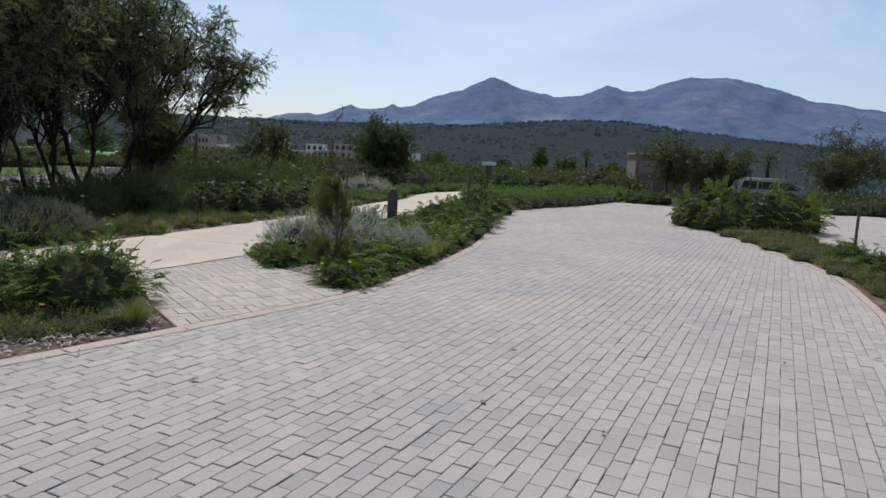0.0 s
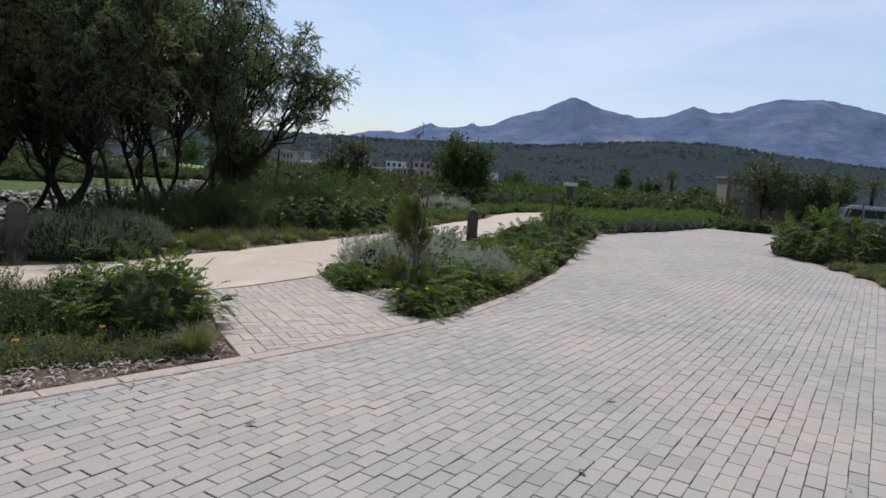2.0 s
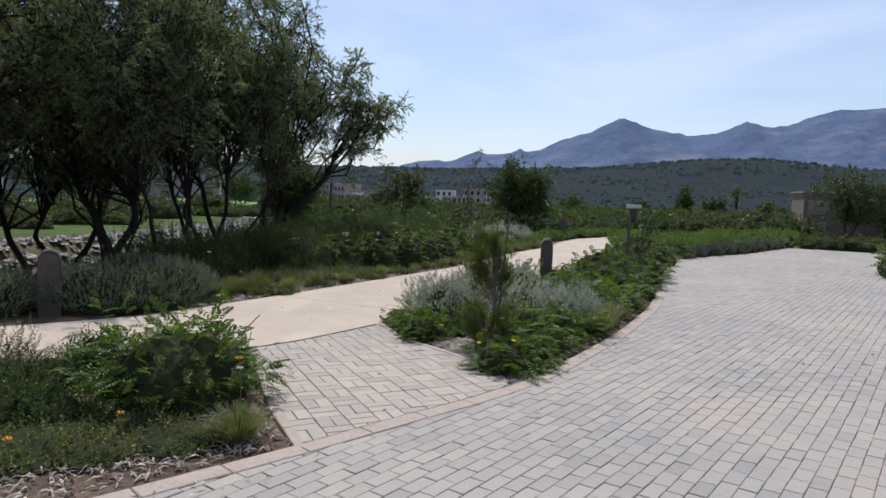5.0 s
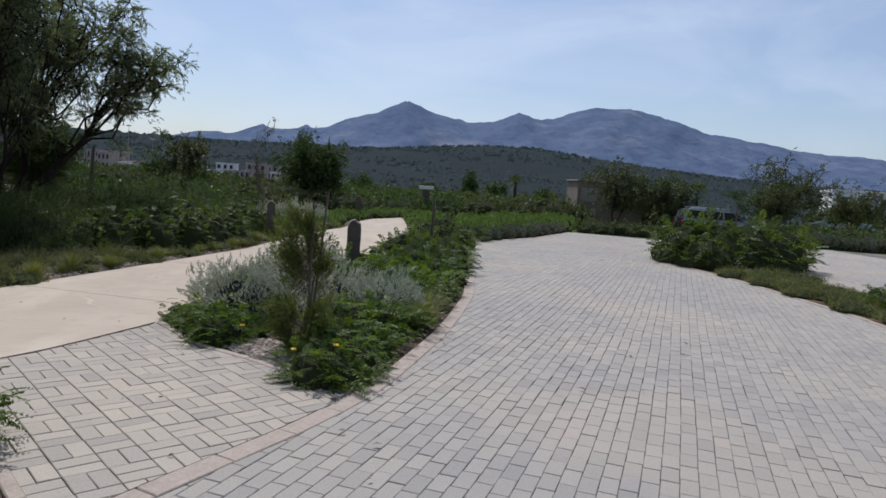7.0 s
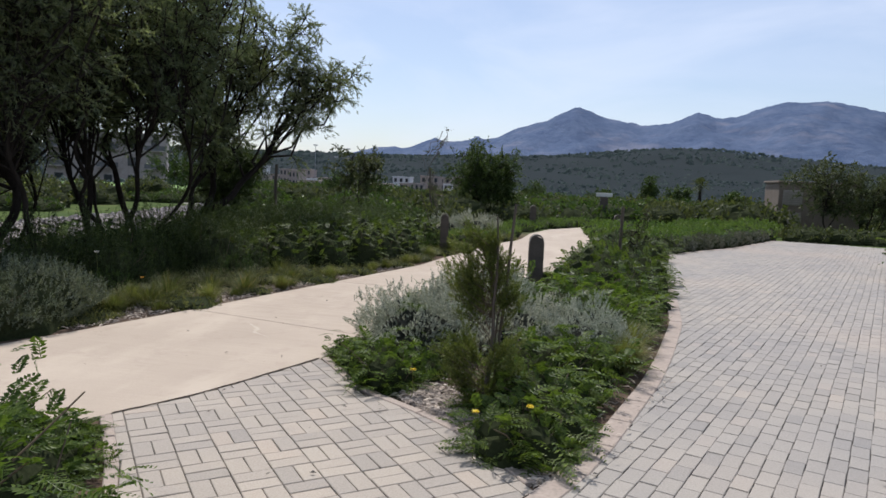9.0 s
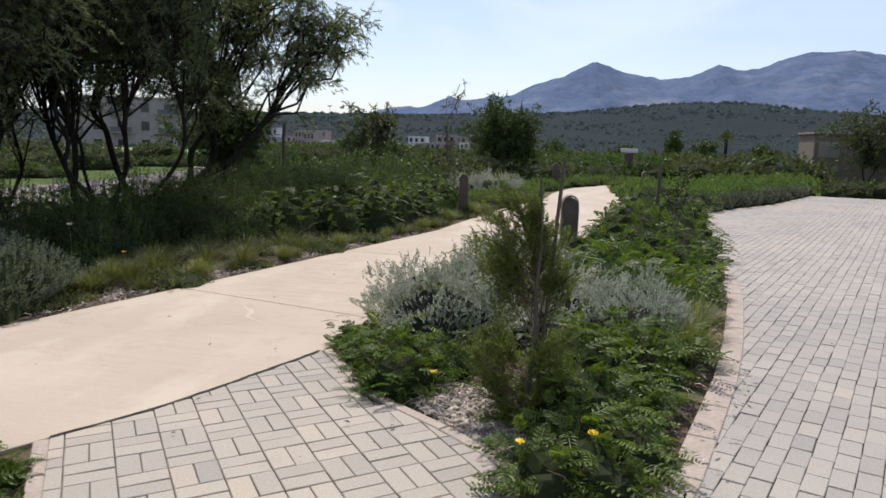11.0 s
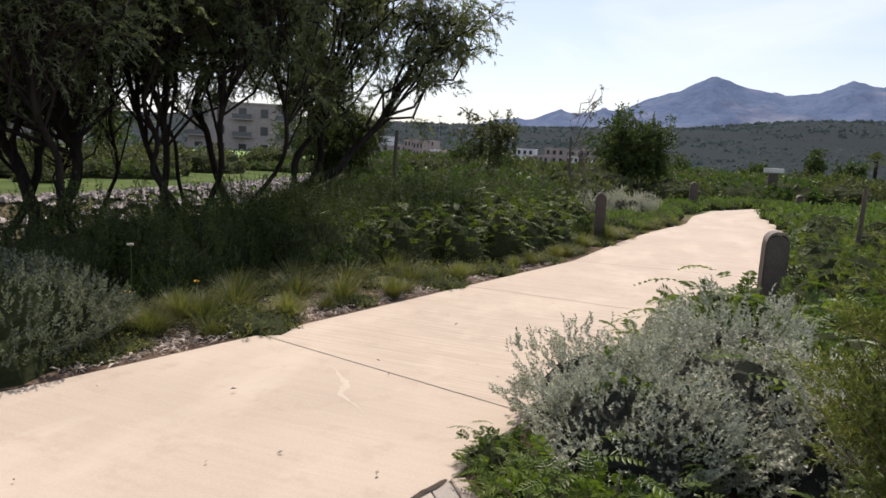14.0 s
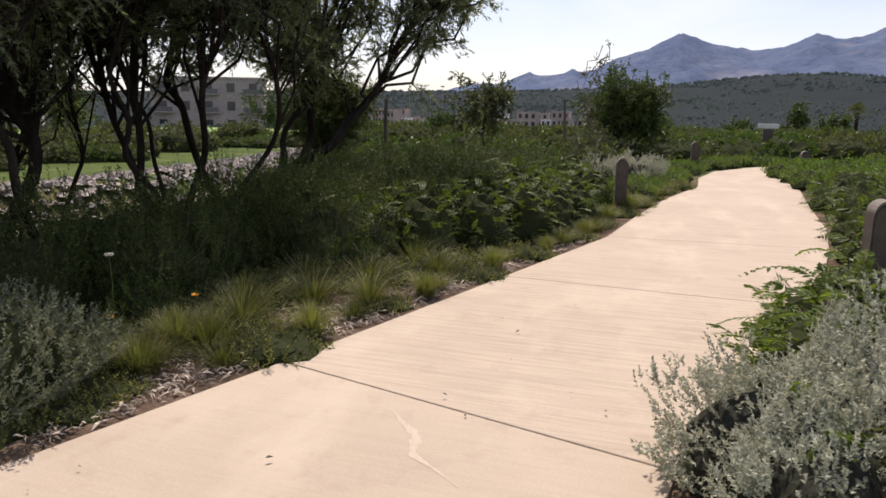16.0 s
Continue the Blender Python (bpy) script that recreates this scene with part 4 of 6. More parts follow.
set_at(rosemary, -6.05, 6.55, 15, 0.82).scale.z *= 0.72
for x, y, q in [(-6.3, 5.85, 0.8), (-6.95, 6.3, 0.85), (-6.95, 5.3, 0.8), (-5.75, 7.05, 0.5)]:
    set_at(copy_thing(rosemary, Matrix()), x, y, rs.uniform(0, 360), q).scale.z *= 0.7
spread_copies(low_cover, [(-4.75, 5.85, 0.8), (-4.4, 5.95, 0.6), (-4.05, 6.25, 0.7), (-5.2, 5.3, 0.8), (-5.35, 4.6, 0.8), (-4.55, 6.5, 0.7), (-5.9, 4.2, 0.9), (-4.95, 5.15, 0.6), (-5.55, 5.0, 0.75), (-4.75, 5.45, 0.55), (-5.75, 4.6, 0.6), (-5.0, 4.75, 0.5), (-5.3, 5.75, 0.75), (-5.6, 5.5, 0.7), (-5.9, 5.1, 0.8), (-6.2, 4.6, 0.8), (-6.5, 4.0, 0.9), (-6.9, 3.4, 0.9), (-6.3, 3.3, 0.7), (-5.75, 5.9, 0.6), (-4.8, 6.2, 0.7), (-5.1, 5.95, 0.7), (-4.95, 6.45, 0.6)], rs)
spread_copies(light_bush, [(-5.35, 6.2, 0.75), (-5.02, 6.3, 0.6), (-5.0, 7.5, 0.8), (-5.5, 7.3, 0.8), (-3.2, 10.2, 0.4)], rs)
spread_copies(tuft, [(-3.72, 6.42, 0.72), (-1.62, 10.9, 0.8), (-1.5, 11.6, 0.85)], rs)

# ---- left of the path ----
set_at(lavender, -7.66, 10.38, -24, 0.92)
set_at(copy_thing(lavender, Matrix()), -9.05, 8.9, -46, 0.86)
set_at(copy_thing(lavender, Matrix()), -10.6, 7.2, -48, 0.95)
sed = [(-7.0, 11.6, 0.6), (-6.85, 12.0, 0.75), (-6.95, 12.5, 0.8), (-6.75, 13.2, 0.75), (-6.35, 13.35, 0.7), (-6.6, 13.9, 0.8), (-6.15, 14.5, 0.7), (-6.5, 14.8, 0.8), (-7.2, 12.9, 0.8), (-7.1, 13.7, 0.8), (-5.1, 20.6, 0.8), (-4.9, 22.6, 0.9), (-4.4, 24.3, 0.9)]
spread_copies(sedge, [(x, y, q * 1.35) for x, y, q in sed], rs)
for i, (x, y, hd) in enumerate(along(PATH_L[5:13], 0.42)):
    x, y = x - 0.22 - rs.uniform(0, 0.15), y + rs.uniform(-0.1, 0.1)
    if y > 11.35:
        set_at(copy_thing((sedge, low_cover, tuft)[i % 3], Matrix()), x, y, rs.uniform(0, 360), rs.uniform(0.5, 0.95))
for x, y, s in [(-7.0, 12.3, 0.9), (-7.4, 12.7, 1.0), (-7.2, 13.3, 1.0), (-6.9, 13.9, 1.0), (-7.3, 14.2, 0.9), (-6.5, 14.3, 0.9), (-6.25, 15.0, 0.9), (-6.0, 15.7, 0.9), (-7.45, 11.9, 0.8), (-7.6, 12.1, 0.9), (-5.3, 18.9, 0.9), (-5.1, 19.6, 0.9), (-4.8, 21.2, 0.8), (-4.6, 22.9, 0.8), (-4.3, 23.6, 0.8)]:
    set_at(copy_thing(low_cover, Matrix()), x, y, rs.uniform(0, 360), s)
set_at(copy_thing(tuft, Matrix()), -7.05, 11.95, 40, 0.75)
set_at(copy_thing(tuft, Matrix()), -6.95, 11.5, 10, 0.6)
for x, y, s in [(-6.98, 11.25, 0.6), (-6.9, 11.0, 0.5), (-7.05, 10.75, 0.5), (-7.2, 11.5, 0.8), (-7.5, 11.8, 0.8)]:
    set_at(copy_thing(low_cover, Matrix()), x, y, rs.uniform(0, 360), s)
for x, y, s in [(-8.4, 12.0, 0.95), (-8.7, 12.9, 1.0), (-7.9, 12.9, 0.85), (-8.1, 13.8, 0.95), (-7.5, 14.6, 0.9), (-8.6, 14.8, 1.0), (-7.9, 15.5, 1.0), (-7.2, 15.9, 0.95), (-8.8, 16.1, 1.05),
                (-8.0, 16.8, 1.05), (-7.1, 17.2, 1.0), (-9.0, 17.6, 1.0), (-7.9, 18.2, 1.1), (-7.0, 18.6, 1.0), (-8.9, 19.0, 1.05), (-7.8, 19.6, 1.05), (-6.7, 20.0, 1.0), (-9.4, 20.4, 1.0), (-8.4, 21.0, 1.1), (-7.2, 21.4, 1.05), (-6.4, 22.6, 1.0), (-8.0, 22.8, 1.05)]:
    x, y = x + rs.uniform(-0.15, 0.15), y + rs.uniform(-0.15, 0.15)
    c = set_at(copy_thing(rosemary, Matrix()), x, y, rs.uniform(0, 360), s * 1.04)
for x, y, q in ([(-6.75, 15.5, 0.95), (-6.3, 16.1, 0.95), (-5.95, 16.9, 0.95), (-5.75, 17.7, 0.9), (-6.55, 17.5, 1.1), (-5.55, 18.6, 0.9), (-6.3, 18.8, 1.1), (-6.0, 19.6, 1.0), (-5.45, 20.6, 0.9), (-5.9, 21.4, 1.0), (-6.9, 16.6, 0.9)]):
    set_at(copy_thing(mound_fern, Matrix()), x, y, rs.uniform(0, 360), q)
for x, y, s in [(-7.0, 14.3, 0.8), (-5.55, 19.6, 0.9), (-5.3, 20.2, 0.9), (-7.6, 12.3, 0.7)]:
    set_at(copy_thing(light_bush, Matrix()), x, y, rs.uniform(0, 360), s)
for x, y, s in [(-4.9, 24.6, 1.1), (-5.6, 24.2, 1.0), (-4.6, 25.6, 0.9)]:
    set_at(copy_thing(silver, Matrix()), x, y, rs.uniform(0, 360), s)

# ---- island between path and road ----
spread_copies(young_fern, [(-2.38, 8.78, 0.85), (-2.27, 9.15, 0.85), (-2.4, 9.6, 1.0), (-2.12, 9.75, 0.8), (-3.6, 10.12, 0.8), (-3.45, 9.85, 0.75), (-3.3, 10.3, 0.6), (-2.25, 10.4, 1.0), (-5.05, 7.95, 0.9), (-4.85, 8.25, 0.4), (-4.62, 7.9, 0.5), (-3.3, 11.15, 1.2), (-2.95, 13.5, 1.4), (-2.7, 11.9, 1.4), (-3.72, 11.35, 0.55), (-4.02, 10.68, 0.48), (-3.85, 10.35, 0.5), (-3.2, 12.6, 1.2)], rs)
spread_copies(silver, [(-3.45, 10.9, 0.84), (-3.1, 11.4, 1.05), (-3.62, 11.4, 0.85), (-2.55, 11.35, 0.85), (-2.05, 11.15, 0.7), (-2.9, 12.1, 0.95), (-1.95, 11.75, 0.8)], rs)
set_at(mound_fern, -7.15, 15.0, 30, 0.85)
spread_copies(fern_mass, [(-2.15, 10.5, 0.78), (-1.95, 11.0, 0.7), (-1.75, 12.3, 0.95), (-2.2, 12.9, 1.0), (-1.5, 13.1, 0.85), (-1.75, 13.9, 1.0), (-2.75, 13.4, 0.6), (-2.95, 13.0, 0.6)], rs)
spread_copies(fern_far, [(-2.35, 14.9, 0.8), (-1.35, 14.4, 0.92), (-1.75, 15.3, 1.0), (-1.15, 15.6, 0.9), (-1.7, 16.5, 1.0), (-1.05, 16.9, 0.95), (-1.65, 17.8, 0.95), (-0.9, 18.1, 0.9), (-1.4, 19.0, 0.9), (-0.75, 19.4, 0.9),
                         (-1.2, 20.3, 0.85), (-0.5, 20.7, 0.9), (-1.25, 21.6, 0.9), (-0.4, 21.9, 0.9), (-1.0, 22.8, 0.9), (0.1, 23.2, 0.9), (-0.7, 24.0, 1.0)], rs)

# low bright cover between road bend and path, and fields of shrubs further off
cover = sprig_shrub("ground_cover_bush", "low bright green spreading ground-cover bush", "bush", M_FIELD, 171, 1.05, 1.05, 0.5, 260, 7, 0.075, 0.04, 0.16, up=0.6, group="bright green cover bushes", core=0.86)
spots = [(x + rs.uniform(-0.3, 0.3), y + rs.uniform(-0.3, 0.3), rs.uniform(0.85, 1.1)) for y in np.arange(24.6, 36, 1.35) for x in np.arange(-0.6 + max(0, (y - 30)) * 0.35, 0.9 + (y - 24) * 0.55, 1.35)
         if not inside([x + 0.4], [y - 0.8], ROAD)[0] and not inside([x], [y - 0.7], ROAD)[0] and not (y > 31 and x < 2.2) and x < 5.5]
spread_copies(cover, spots, rs)
for side, line in ((-0.8, PATH_L[11:17]), (0.75, PATH_R[12:17])):
    for x, y, hd in along(line, 0.95):
        set_at(copy_thing(cover, Matrix()), x + side * abs(math.sin(hd)) + rs.uniform(-0.1, 0.1), y - side * math.cos(hd), rs.uniform(0, 360), rs.uniform(0.55, 0.75))
greyrow = sprig_shrub("low_grey_bush", "low purple-grey edging bush beside the road", "bush", M_GREYROW, 172, 0.45, 0.45, 0.42, 200, 9, 0.05, 0.02, 0.12, up=0.5, group="grey edging bushes")
spread_copies(greyrow, [(x - 0.5, y + 0.45, s) for x, y, s in [(0.9, 22.9, 0.9), (1.3, 23.6, 1.0), (1.8, 24.4, 1.0), (2.3, 25.1, 1.0), (2.8, 25.8, 1.0), (3.2, 26.6, 1.0), (3.6, 27.4, 1.0), (4.0, 28.2, 1.0), (4.4, 29.0, 1.0), (4.8, 29.8, 1.0), (5.1, 30.6, 1.0)]], rs)

hedge = sprig_shrub("hedge_bush", "broad dark-bottomed green hedge bush", "bush", M_COVER, 173, 1.6, 1.4, 0.82, 150, 5, 0.18, 0.095, 0.24, up=0.65, group="green hedge bushes", core=0.88)
dull = sprig_shrub("hedge_bush", "broad dull olive-green bush", "bush", M_DULL, 174, 1.7, 1.5, 0.9, 150, 5, 0.18, 0.09, 0.26, up=0.6, group="olive hedge bushes", core=0.86)
PATH_POLY = PATH_L + PATH_R[::-1]
fields = []
for y in np.arange(23.8, 62, 3.0):
    for x in np.arange(-13.5 - (y - 23) * 0.35, 12 + (y - 40) * 0.4, 3.1):
        x1, y1 = x + rs.uniform(-0.7, 0.7), y + rs.uniform(-0.6, 0.6)
        if inside([x1, x1 + 1.5, x1 - 1.5, x1, x1, x1 + 1.2], [y1, y1, y1, y1 - 1.5, y1 + 1.3, y1 - 1], PATH_POLY).any() or inside([x1, x1, x1 + 1.6], [y1, y1 - 1.8, y1 - 1.0], ROAD).any():
            continue
        if -1.5 < x1 < 6 and y1 < 36.5 or x1 > -2 and y1 < 33 or (6 < x1 < 15 and y1 < 42):
            continue
        if -6.6 < x1 < -3 and y1 < 27:
            continue
        fields.append((x1, y1, rs.uniform(0.95, 1.3) * (0.85 if y1 < 30 else 1)))
spread_copies(hedge, [f for i, f in enumerate(fields) if i % 5 < 3], rs)
spread_copies(dull, [f for i, f in enumerate(fields) if i % 5 >= 3], rs)
for x in np.arange(6.2, 15.5, 1.1):
    set_at(copy_thing(dull, Matrix()), x, 31.6 + 0.25 * math.sin(x * 3), rs.uniform(0, 360), 0.62)
for x in np.arange(15.8, 27, 1.0):
    set_at(copy_thing(greyrow, Matrix()), x, 32.0 + 0.2 * math.sin(x * 2), rs.uniform(0, 360), 1.5)
for x in np.arange(15.5, 30, 2.0):
    set_at(copy_thing(hedge, Matrix()), x, 34.6 + rs.uniform(-0.4, 0.4), rs.uniform(0, 360), 0.9)
    set_at(copy_thing(dull, Matrix()), x + 0.8, 37.2 + rs.uniform(-0.4, 0.4), rs.uniform(0, 360), 1.0)

# ---- traffic island on the far side of the road ----
for x, y, s in [(5.6, 20.5, 1.6), (6.4, 20.3, 1.8), (7.3, 20.6, 1.8), (8.0, 21.0, 1.4), (6.0, 21.2, 1.75), (7.0, 21.4, 1.7), (5.6, 19.7, 1.2)]:
    set_at(copy_thing(fern_far, Matrix()), x, y, rs.uniform(0, 360), s, 0.03).scale.z *= 1.22
for x, y, s in [(5.35, 18.0, 0.8), (5.45, 16.8, 0.8), (5.4, 15.5, 0.8), (5.35, 14.0, 0.8), (6.6, 16.3, 0.8), (6.1, 16.7, 0.9), (6.4, 14.5, 0.8), (5.9, 15.3, 0.9), (5.2, 12.3, 0.7), (6.1, 18.0, 1.0), (7.0, 18.0, 0.9), (6.9, 19.2, 1.0), (5.7, 18.5, 0.9), (6.5, 18.6, 0.9), (5.8, 17.4, 0.9), (6.5, 17.0, 0.8), (5.7, 16.2, 0.9), (6.3, 15.4, 0.9), (5.7, 14.6, 0.9), (6.2, 13.6, 0.8), (5.5, 13.0, 0.9), (5.9, 12.2, 0.8), (5.3, 11.4, 0.9), (5.0, 10.4, 0.9), (5.5, 10.8, 0.8), (4.7, 9.4, 0.9), (4.3, 8.6, 0.8), (3.9, 7.6, 0.8)]:
    set_at(copy_thing(low_cover, Matrix()), x, y, rs.uniform(0, 360), s, 0.03)
for x, y, s in [(6.35, 14.4, 0.9), (6.6, 15.1, 0.8), (5.9, 12.8, 1.0), (5.6, 11.9, 0.9), (5.3, 10.2, 1.0), (4.9, 9.2, 1.1), (4.3, 7.8, 1.0)]:
    set_at(copy_thing(young_fern, Matrix()), x, y, rs.uniform(0, 360), s, 0.03)


for i, (x, y, hd) in enumerate(along(ISLAND_R[1:8], 0.55)):
    set_at(copy_thing((low_cover, sedge, low_cover)[i % 3], Matrix()), x + 0.42 + rs.uniform(0, 0.15), y, rs.uniform(0, 360), rs.uniform(0.55, 0.8), 0.01)

# ---- conifer sapling and stakes ----
def conifer_sapling(x, y, h):
    rnd = np.random.RandomState(7)
    ob = thing("conifer_sapling", "young feathery conifer tied to a thin stake", "tree", at=pose(x, y, -0.05))
    part("trunk", mesh_of("trunk", *tube(bend((0, 0, 0), (0.05, 0.02, h * 0.97), rnd, 0.02, 8, 0.006), 0.019, 0.006, 6), M_STAKE, True), ob)
    part("trunk", mesh_of("trunk", *tube(bend((0.04, 0.02, 0), (0.13, 0.05, h * 0.66), rnd, 0.02, 8, 0.004), 0.009, 0.004, 6), M_STAKE, True), ob)
    bits, P, D = [], [], []
    clumps = ((-0.17, 0.0, 1.02, 0.15, 0.34, 50), (0.03, 0.03, 1.12, 0.10, 0.27, 26), (0.17, 0.05, 0.9, 0.13, 0.28, 22), (-0.2, 0.0, 0.44, 0.2, 0.25, 36), (0.14, 0.0, 0.40, 0.2, 0.24, 28), (0.0, 0.02, 0.18, 0.2, 0.14, 14))
    for cx, cy, cz, rx, rz, count in clumps:
        for _ in range(count):
            tip = np.array([cx, cy, cz]) + unit(rnd.normal(size=3)) * np.array([rx, rx, rz]) * rnd.uniform(0.3, 1.0)
            p0 = np.array([0.03, 0.02, max(0.05, tip[2] - rnd.uniform(0.1, 0.3))])
            d = unit(tip - p0)
            c = bend(p0, tip, rnd, 0.1, 4, 0.03)
            bits.append(tube(c, 0.003, 0.0012, 3))
            for q in rnd.uniform(0.35, 1.0, 18):
                P.append(c[0] + (c[-1] - c[0]) * q)
                D.append(unit(d * 0.6 + rnd.normal(size=3) * 0.45 + np.array([0, 0, 0.35])))
    part("twig_work", mesh_of("twig_work", *join(*bits), M_STEM), ob)["kind"] = "stuff"
    part("crown", mesh_of("crown", *sprigs(np.array(P), np.array(D), 0.07, 15, 0.022, 0.0052, rnd, 0.75, True), M_JUNIPER), ob)
    return ob


def stake(x, y, h, r, label, lean=1.0, name="stake"):
    rnd = np.random.RandomState(int(abs(x * 100)))
    ob = tagged(new(name, mesh_of(name, *tube(bend((0, 0, -0.15), (rnd.uniform(-1, 1) * 0.02 * lean, 0.01, h), rnd, 0.01, 6, 0.004), r, r * 0.85, 8), M_STAKE, True)), label, "stake", "plant stakes")
    ob.matrix_basis = pose(x, y, float(ground_z(x, y)))
    return ob


conifer_sapling(-2.68, 9.47, 1.42)
stake(-2.64, 9.55, 1.44, 0.012, "thin dark stake leaning beside the young conifer").matrix_basis = pose(-2.64, 9.55, -0.02, 0, 4.5, 0)
stake(-1.18, 18.4, 1.25, 0.035, "wooden stake supporting a spindly sapling")
stake(-10.3, 23.2, 1.87, 0.05, "bare dead trunk standing among shrubs", 6)
stake(-7.18, 29.8, 2.05, 0.045, "bare dead trunk standing among shrubs", 6)
stake(6.6, 20.6, 1.55, 0.02, "thin stake rising from the feathery hedge")
stake(6.55, 14.7, 1.05, 0.03, "short dark stake in the traffic island")
grow_tree("sapling", "spindly sapling with a feathery dry top", 81, [((-5.56, 22.94), (-5.5, 22.95, 2.7), 0.018), ((-5.6, 22.9), (-5.75, 22.9, 2.0), 0.012)],
          [((-5.52, 22.95, 2.75), (0.12, 0.12, 0.3), 5), ((-5.6, 22.95, 1.5), (0.22, 0.22, 0.7), 7)], M_OLIVE, needle=(0.06, 0.02), per=4, twigs=3, sprays=3, droop=0.0, spray_len=0.12, bark=M_STAKE)
grow_tree("sapling", "spindly leafy sapling tied to a stake", 82, [((-1.1, 18.35), (-0.9, 18.35, 0.95), 0.014)],
          [((-0.85, 18.4, 0.85), (0.4, 0.3, 0.35), 8)], M_OLIVE, needle=(0.05, 0.025), per=5, twigs=4, sprays=3, droop=0.0, spray_len=0.12)


# ---- bollards and sign pier ----
def bollard(x, y, h, turn, w=0.27, d=0.22):
    ob = thing("bollard", "dark weathered stone bollard with a rounded top", "bollard", "stone bollards", pose(x, y, float(ground_z(x, y)), 0, 0, turn))
    h = h + 0.05
    bm = bmesh.new()
    prof = [(-w / 2, -0.1), (w / 2, -0.1), (w / 2, h - 0.13)] + [(w / 2 * math.cos(a), h - 0.13 + 0.09 * math.sin(a)) for a in np.linspace(0.2, math.pi - 0.2, 9)] + [(-w / 2, h - 0.13)]
    vs = [bm.verts.new((px, -d / 2, pz)) for px, pz in prof]
    f = bm.faces.new(vs)
    ret = bmesh.ops.extrude_face_region(bm, geom=[f])
    bmesh.ops.translate(bm, verts=[e for e in ret["geom"] if isinstance(e, bmesh.types.BMVert)], vec=(0, d, 0))
    bmesh.ops.bevel(bm, geom=bm.edges[:], offset=0.012, segments=2, affect="EDGES")
    bmesh.ops.recalc_face_normals(bm, faces=bm.faces)
    part("post", bm_mesh("post", bm, M_STONE), ob)
    bm = bmesh.new()
    cap = [(w / 2 * 0.98 * math.cos(a), h - 0.125 + 0.095 * math.sin(a)) for a in np.linspace(0.25, math.pi - 0.25, 9)]
    top = [(px * 0.97, pz + 0.022) for px, pz in cap]
    vs = [bm.verts.new((px, -d * 0.46, pz)) for px, pz in cap + top[::-1]]
    f = bm.faces.new(vs)
    ret = bmesh.ops.extrude_face_region(bm, geom=[f])
    bmesh.ops.translate(bm, verts=[e for e in ret["geom"] if isinstance(e, bmesh.types.BMVert)], vec=(0, d * 0.92, 0))
    bmesh.ops.recalc_face_normals(bm, faces=bm.faces)
    part("cap", bm_mesh("cap", bm, M_STONECAP), ob, "bleached pale top edge")
    return ob


bollard(-2.58, 14.42, 0.87, 8, 0.2, 0.18)
bollard(-7.98, 9.40, 0.76, 40, 0.24, 0.2)
bollard(-4.86, 19.9, 0.84, 10, 0.18, 0.17)
bollard(-3.45, 30.0, 0.84, 5, 0.22, 0.2)
bollard(-0.4, 30.9, 0.62, 5)


def box_mesh(name, size, mat, bevel=0.01, at=(0, 0, 0)):
    bm = bmesh.new()
    bmesh.ops.create_cube(bm, size=1.0)
    bmesh.ops.scale(bm, vec=size, verts=bm.verts)
    bmesh.ops.translate(bm, vec=at, verts=bm.verts)
    if bevel:
        bmesh.ops.bevel(bm, geom=bm.edges[:], offset=bevel, segments=1, affect="EDGES")
    return bm_mesh(name, bm, mat)


M_SIGN = plain_mat("white_enamel_plate", (0.5, 0.5, 0.48), (0.6, 0.6, 0.58), 4, 0.5, bumpy=0)
sign = thing("sign_pier", "stone pier carrying a small white slanted sign plate", "sign", at=pose(-0.6, 38.2, float(ground_z(-0.6, 38.2))))
part("pier", box_mesh("pier", (0.36, 0.3, 1.25), M_STONE, 0.02, (0, 0, 0.58)), sign)
part("plate", box_mesh("plate", (0.75, 0.06, 0.18), M_SIGN, 0.01, (0, -0.05, 1.31)), sign, "white sign plate")

# ---- service kiosk ----
M_TAN = plain_mat("tan_render_wall", (0.16, 0.125, 0.095), (0.215, 0.17, 0.13), 2, 0.9, bumpy=0.2)
M_LOUVRE = plain_mat("pale_metal_louvre", (0.27, 0.235, 0.2), (0.34, 0.30, 0.255), 3, 0.6, bumpy=0.1)
kiosk = thing("service_kiosk", "tan rendered service kiosk with two pale louvred panels", "kiosk", at=pose(7.5, 39.9, -0.33))
part("wall", box_mesh("wall", (3.6, 2.4, 2.6), M_TAN, 0.02, (1.8, 1.2, 1.25)), kiosk)
part("roof", box_mesh("roof", (3.75, 2.55, 0.10), M_TAN, 0.02, (1.8, 1.2, 2.58)), kiosk)
for zc in (1.85, 0.80):
    pn = part("louvre_panel", box_mesh("louvre_panel", (0.86, 0.05, 0.72), M_LOUVRE, 0.01, (0.62, -0.02, zc)), kiosk, "pale louvred metal panel")
    for i in range(7):
        part("slat", box_mesh("slat", (0.74, 0.03, 0.05), M_LOUVRE, 0.006, (0.62, -0.055, zc - 0.28 + i * 0.093)), pn)

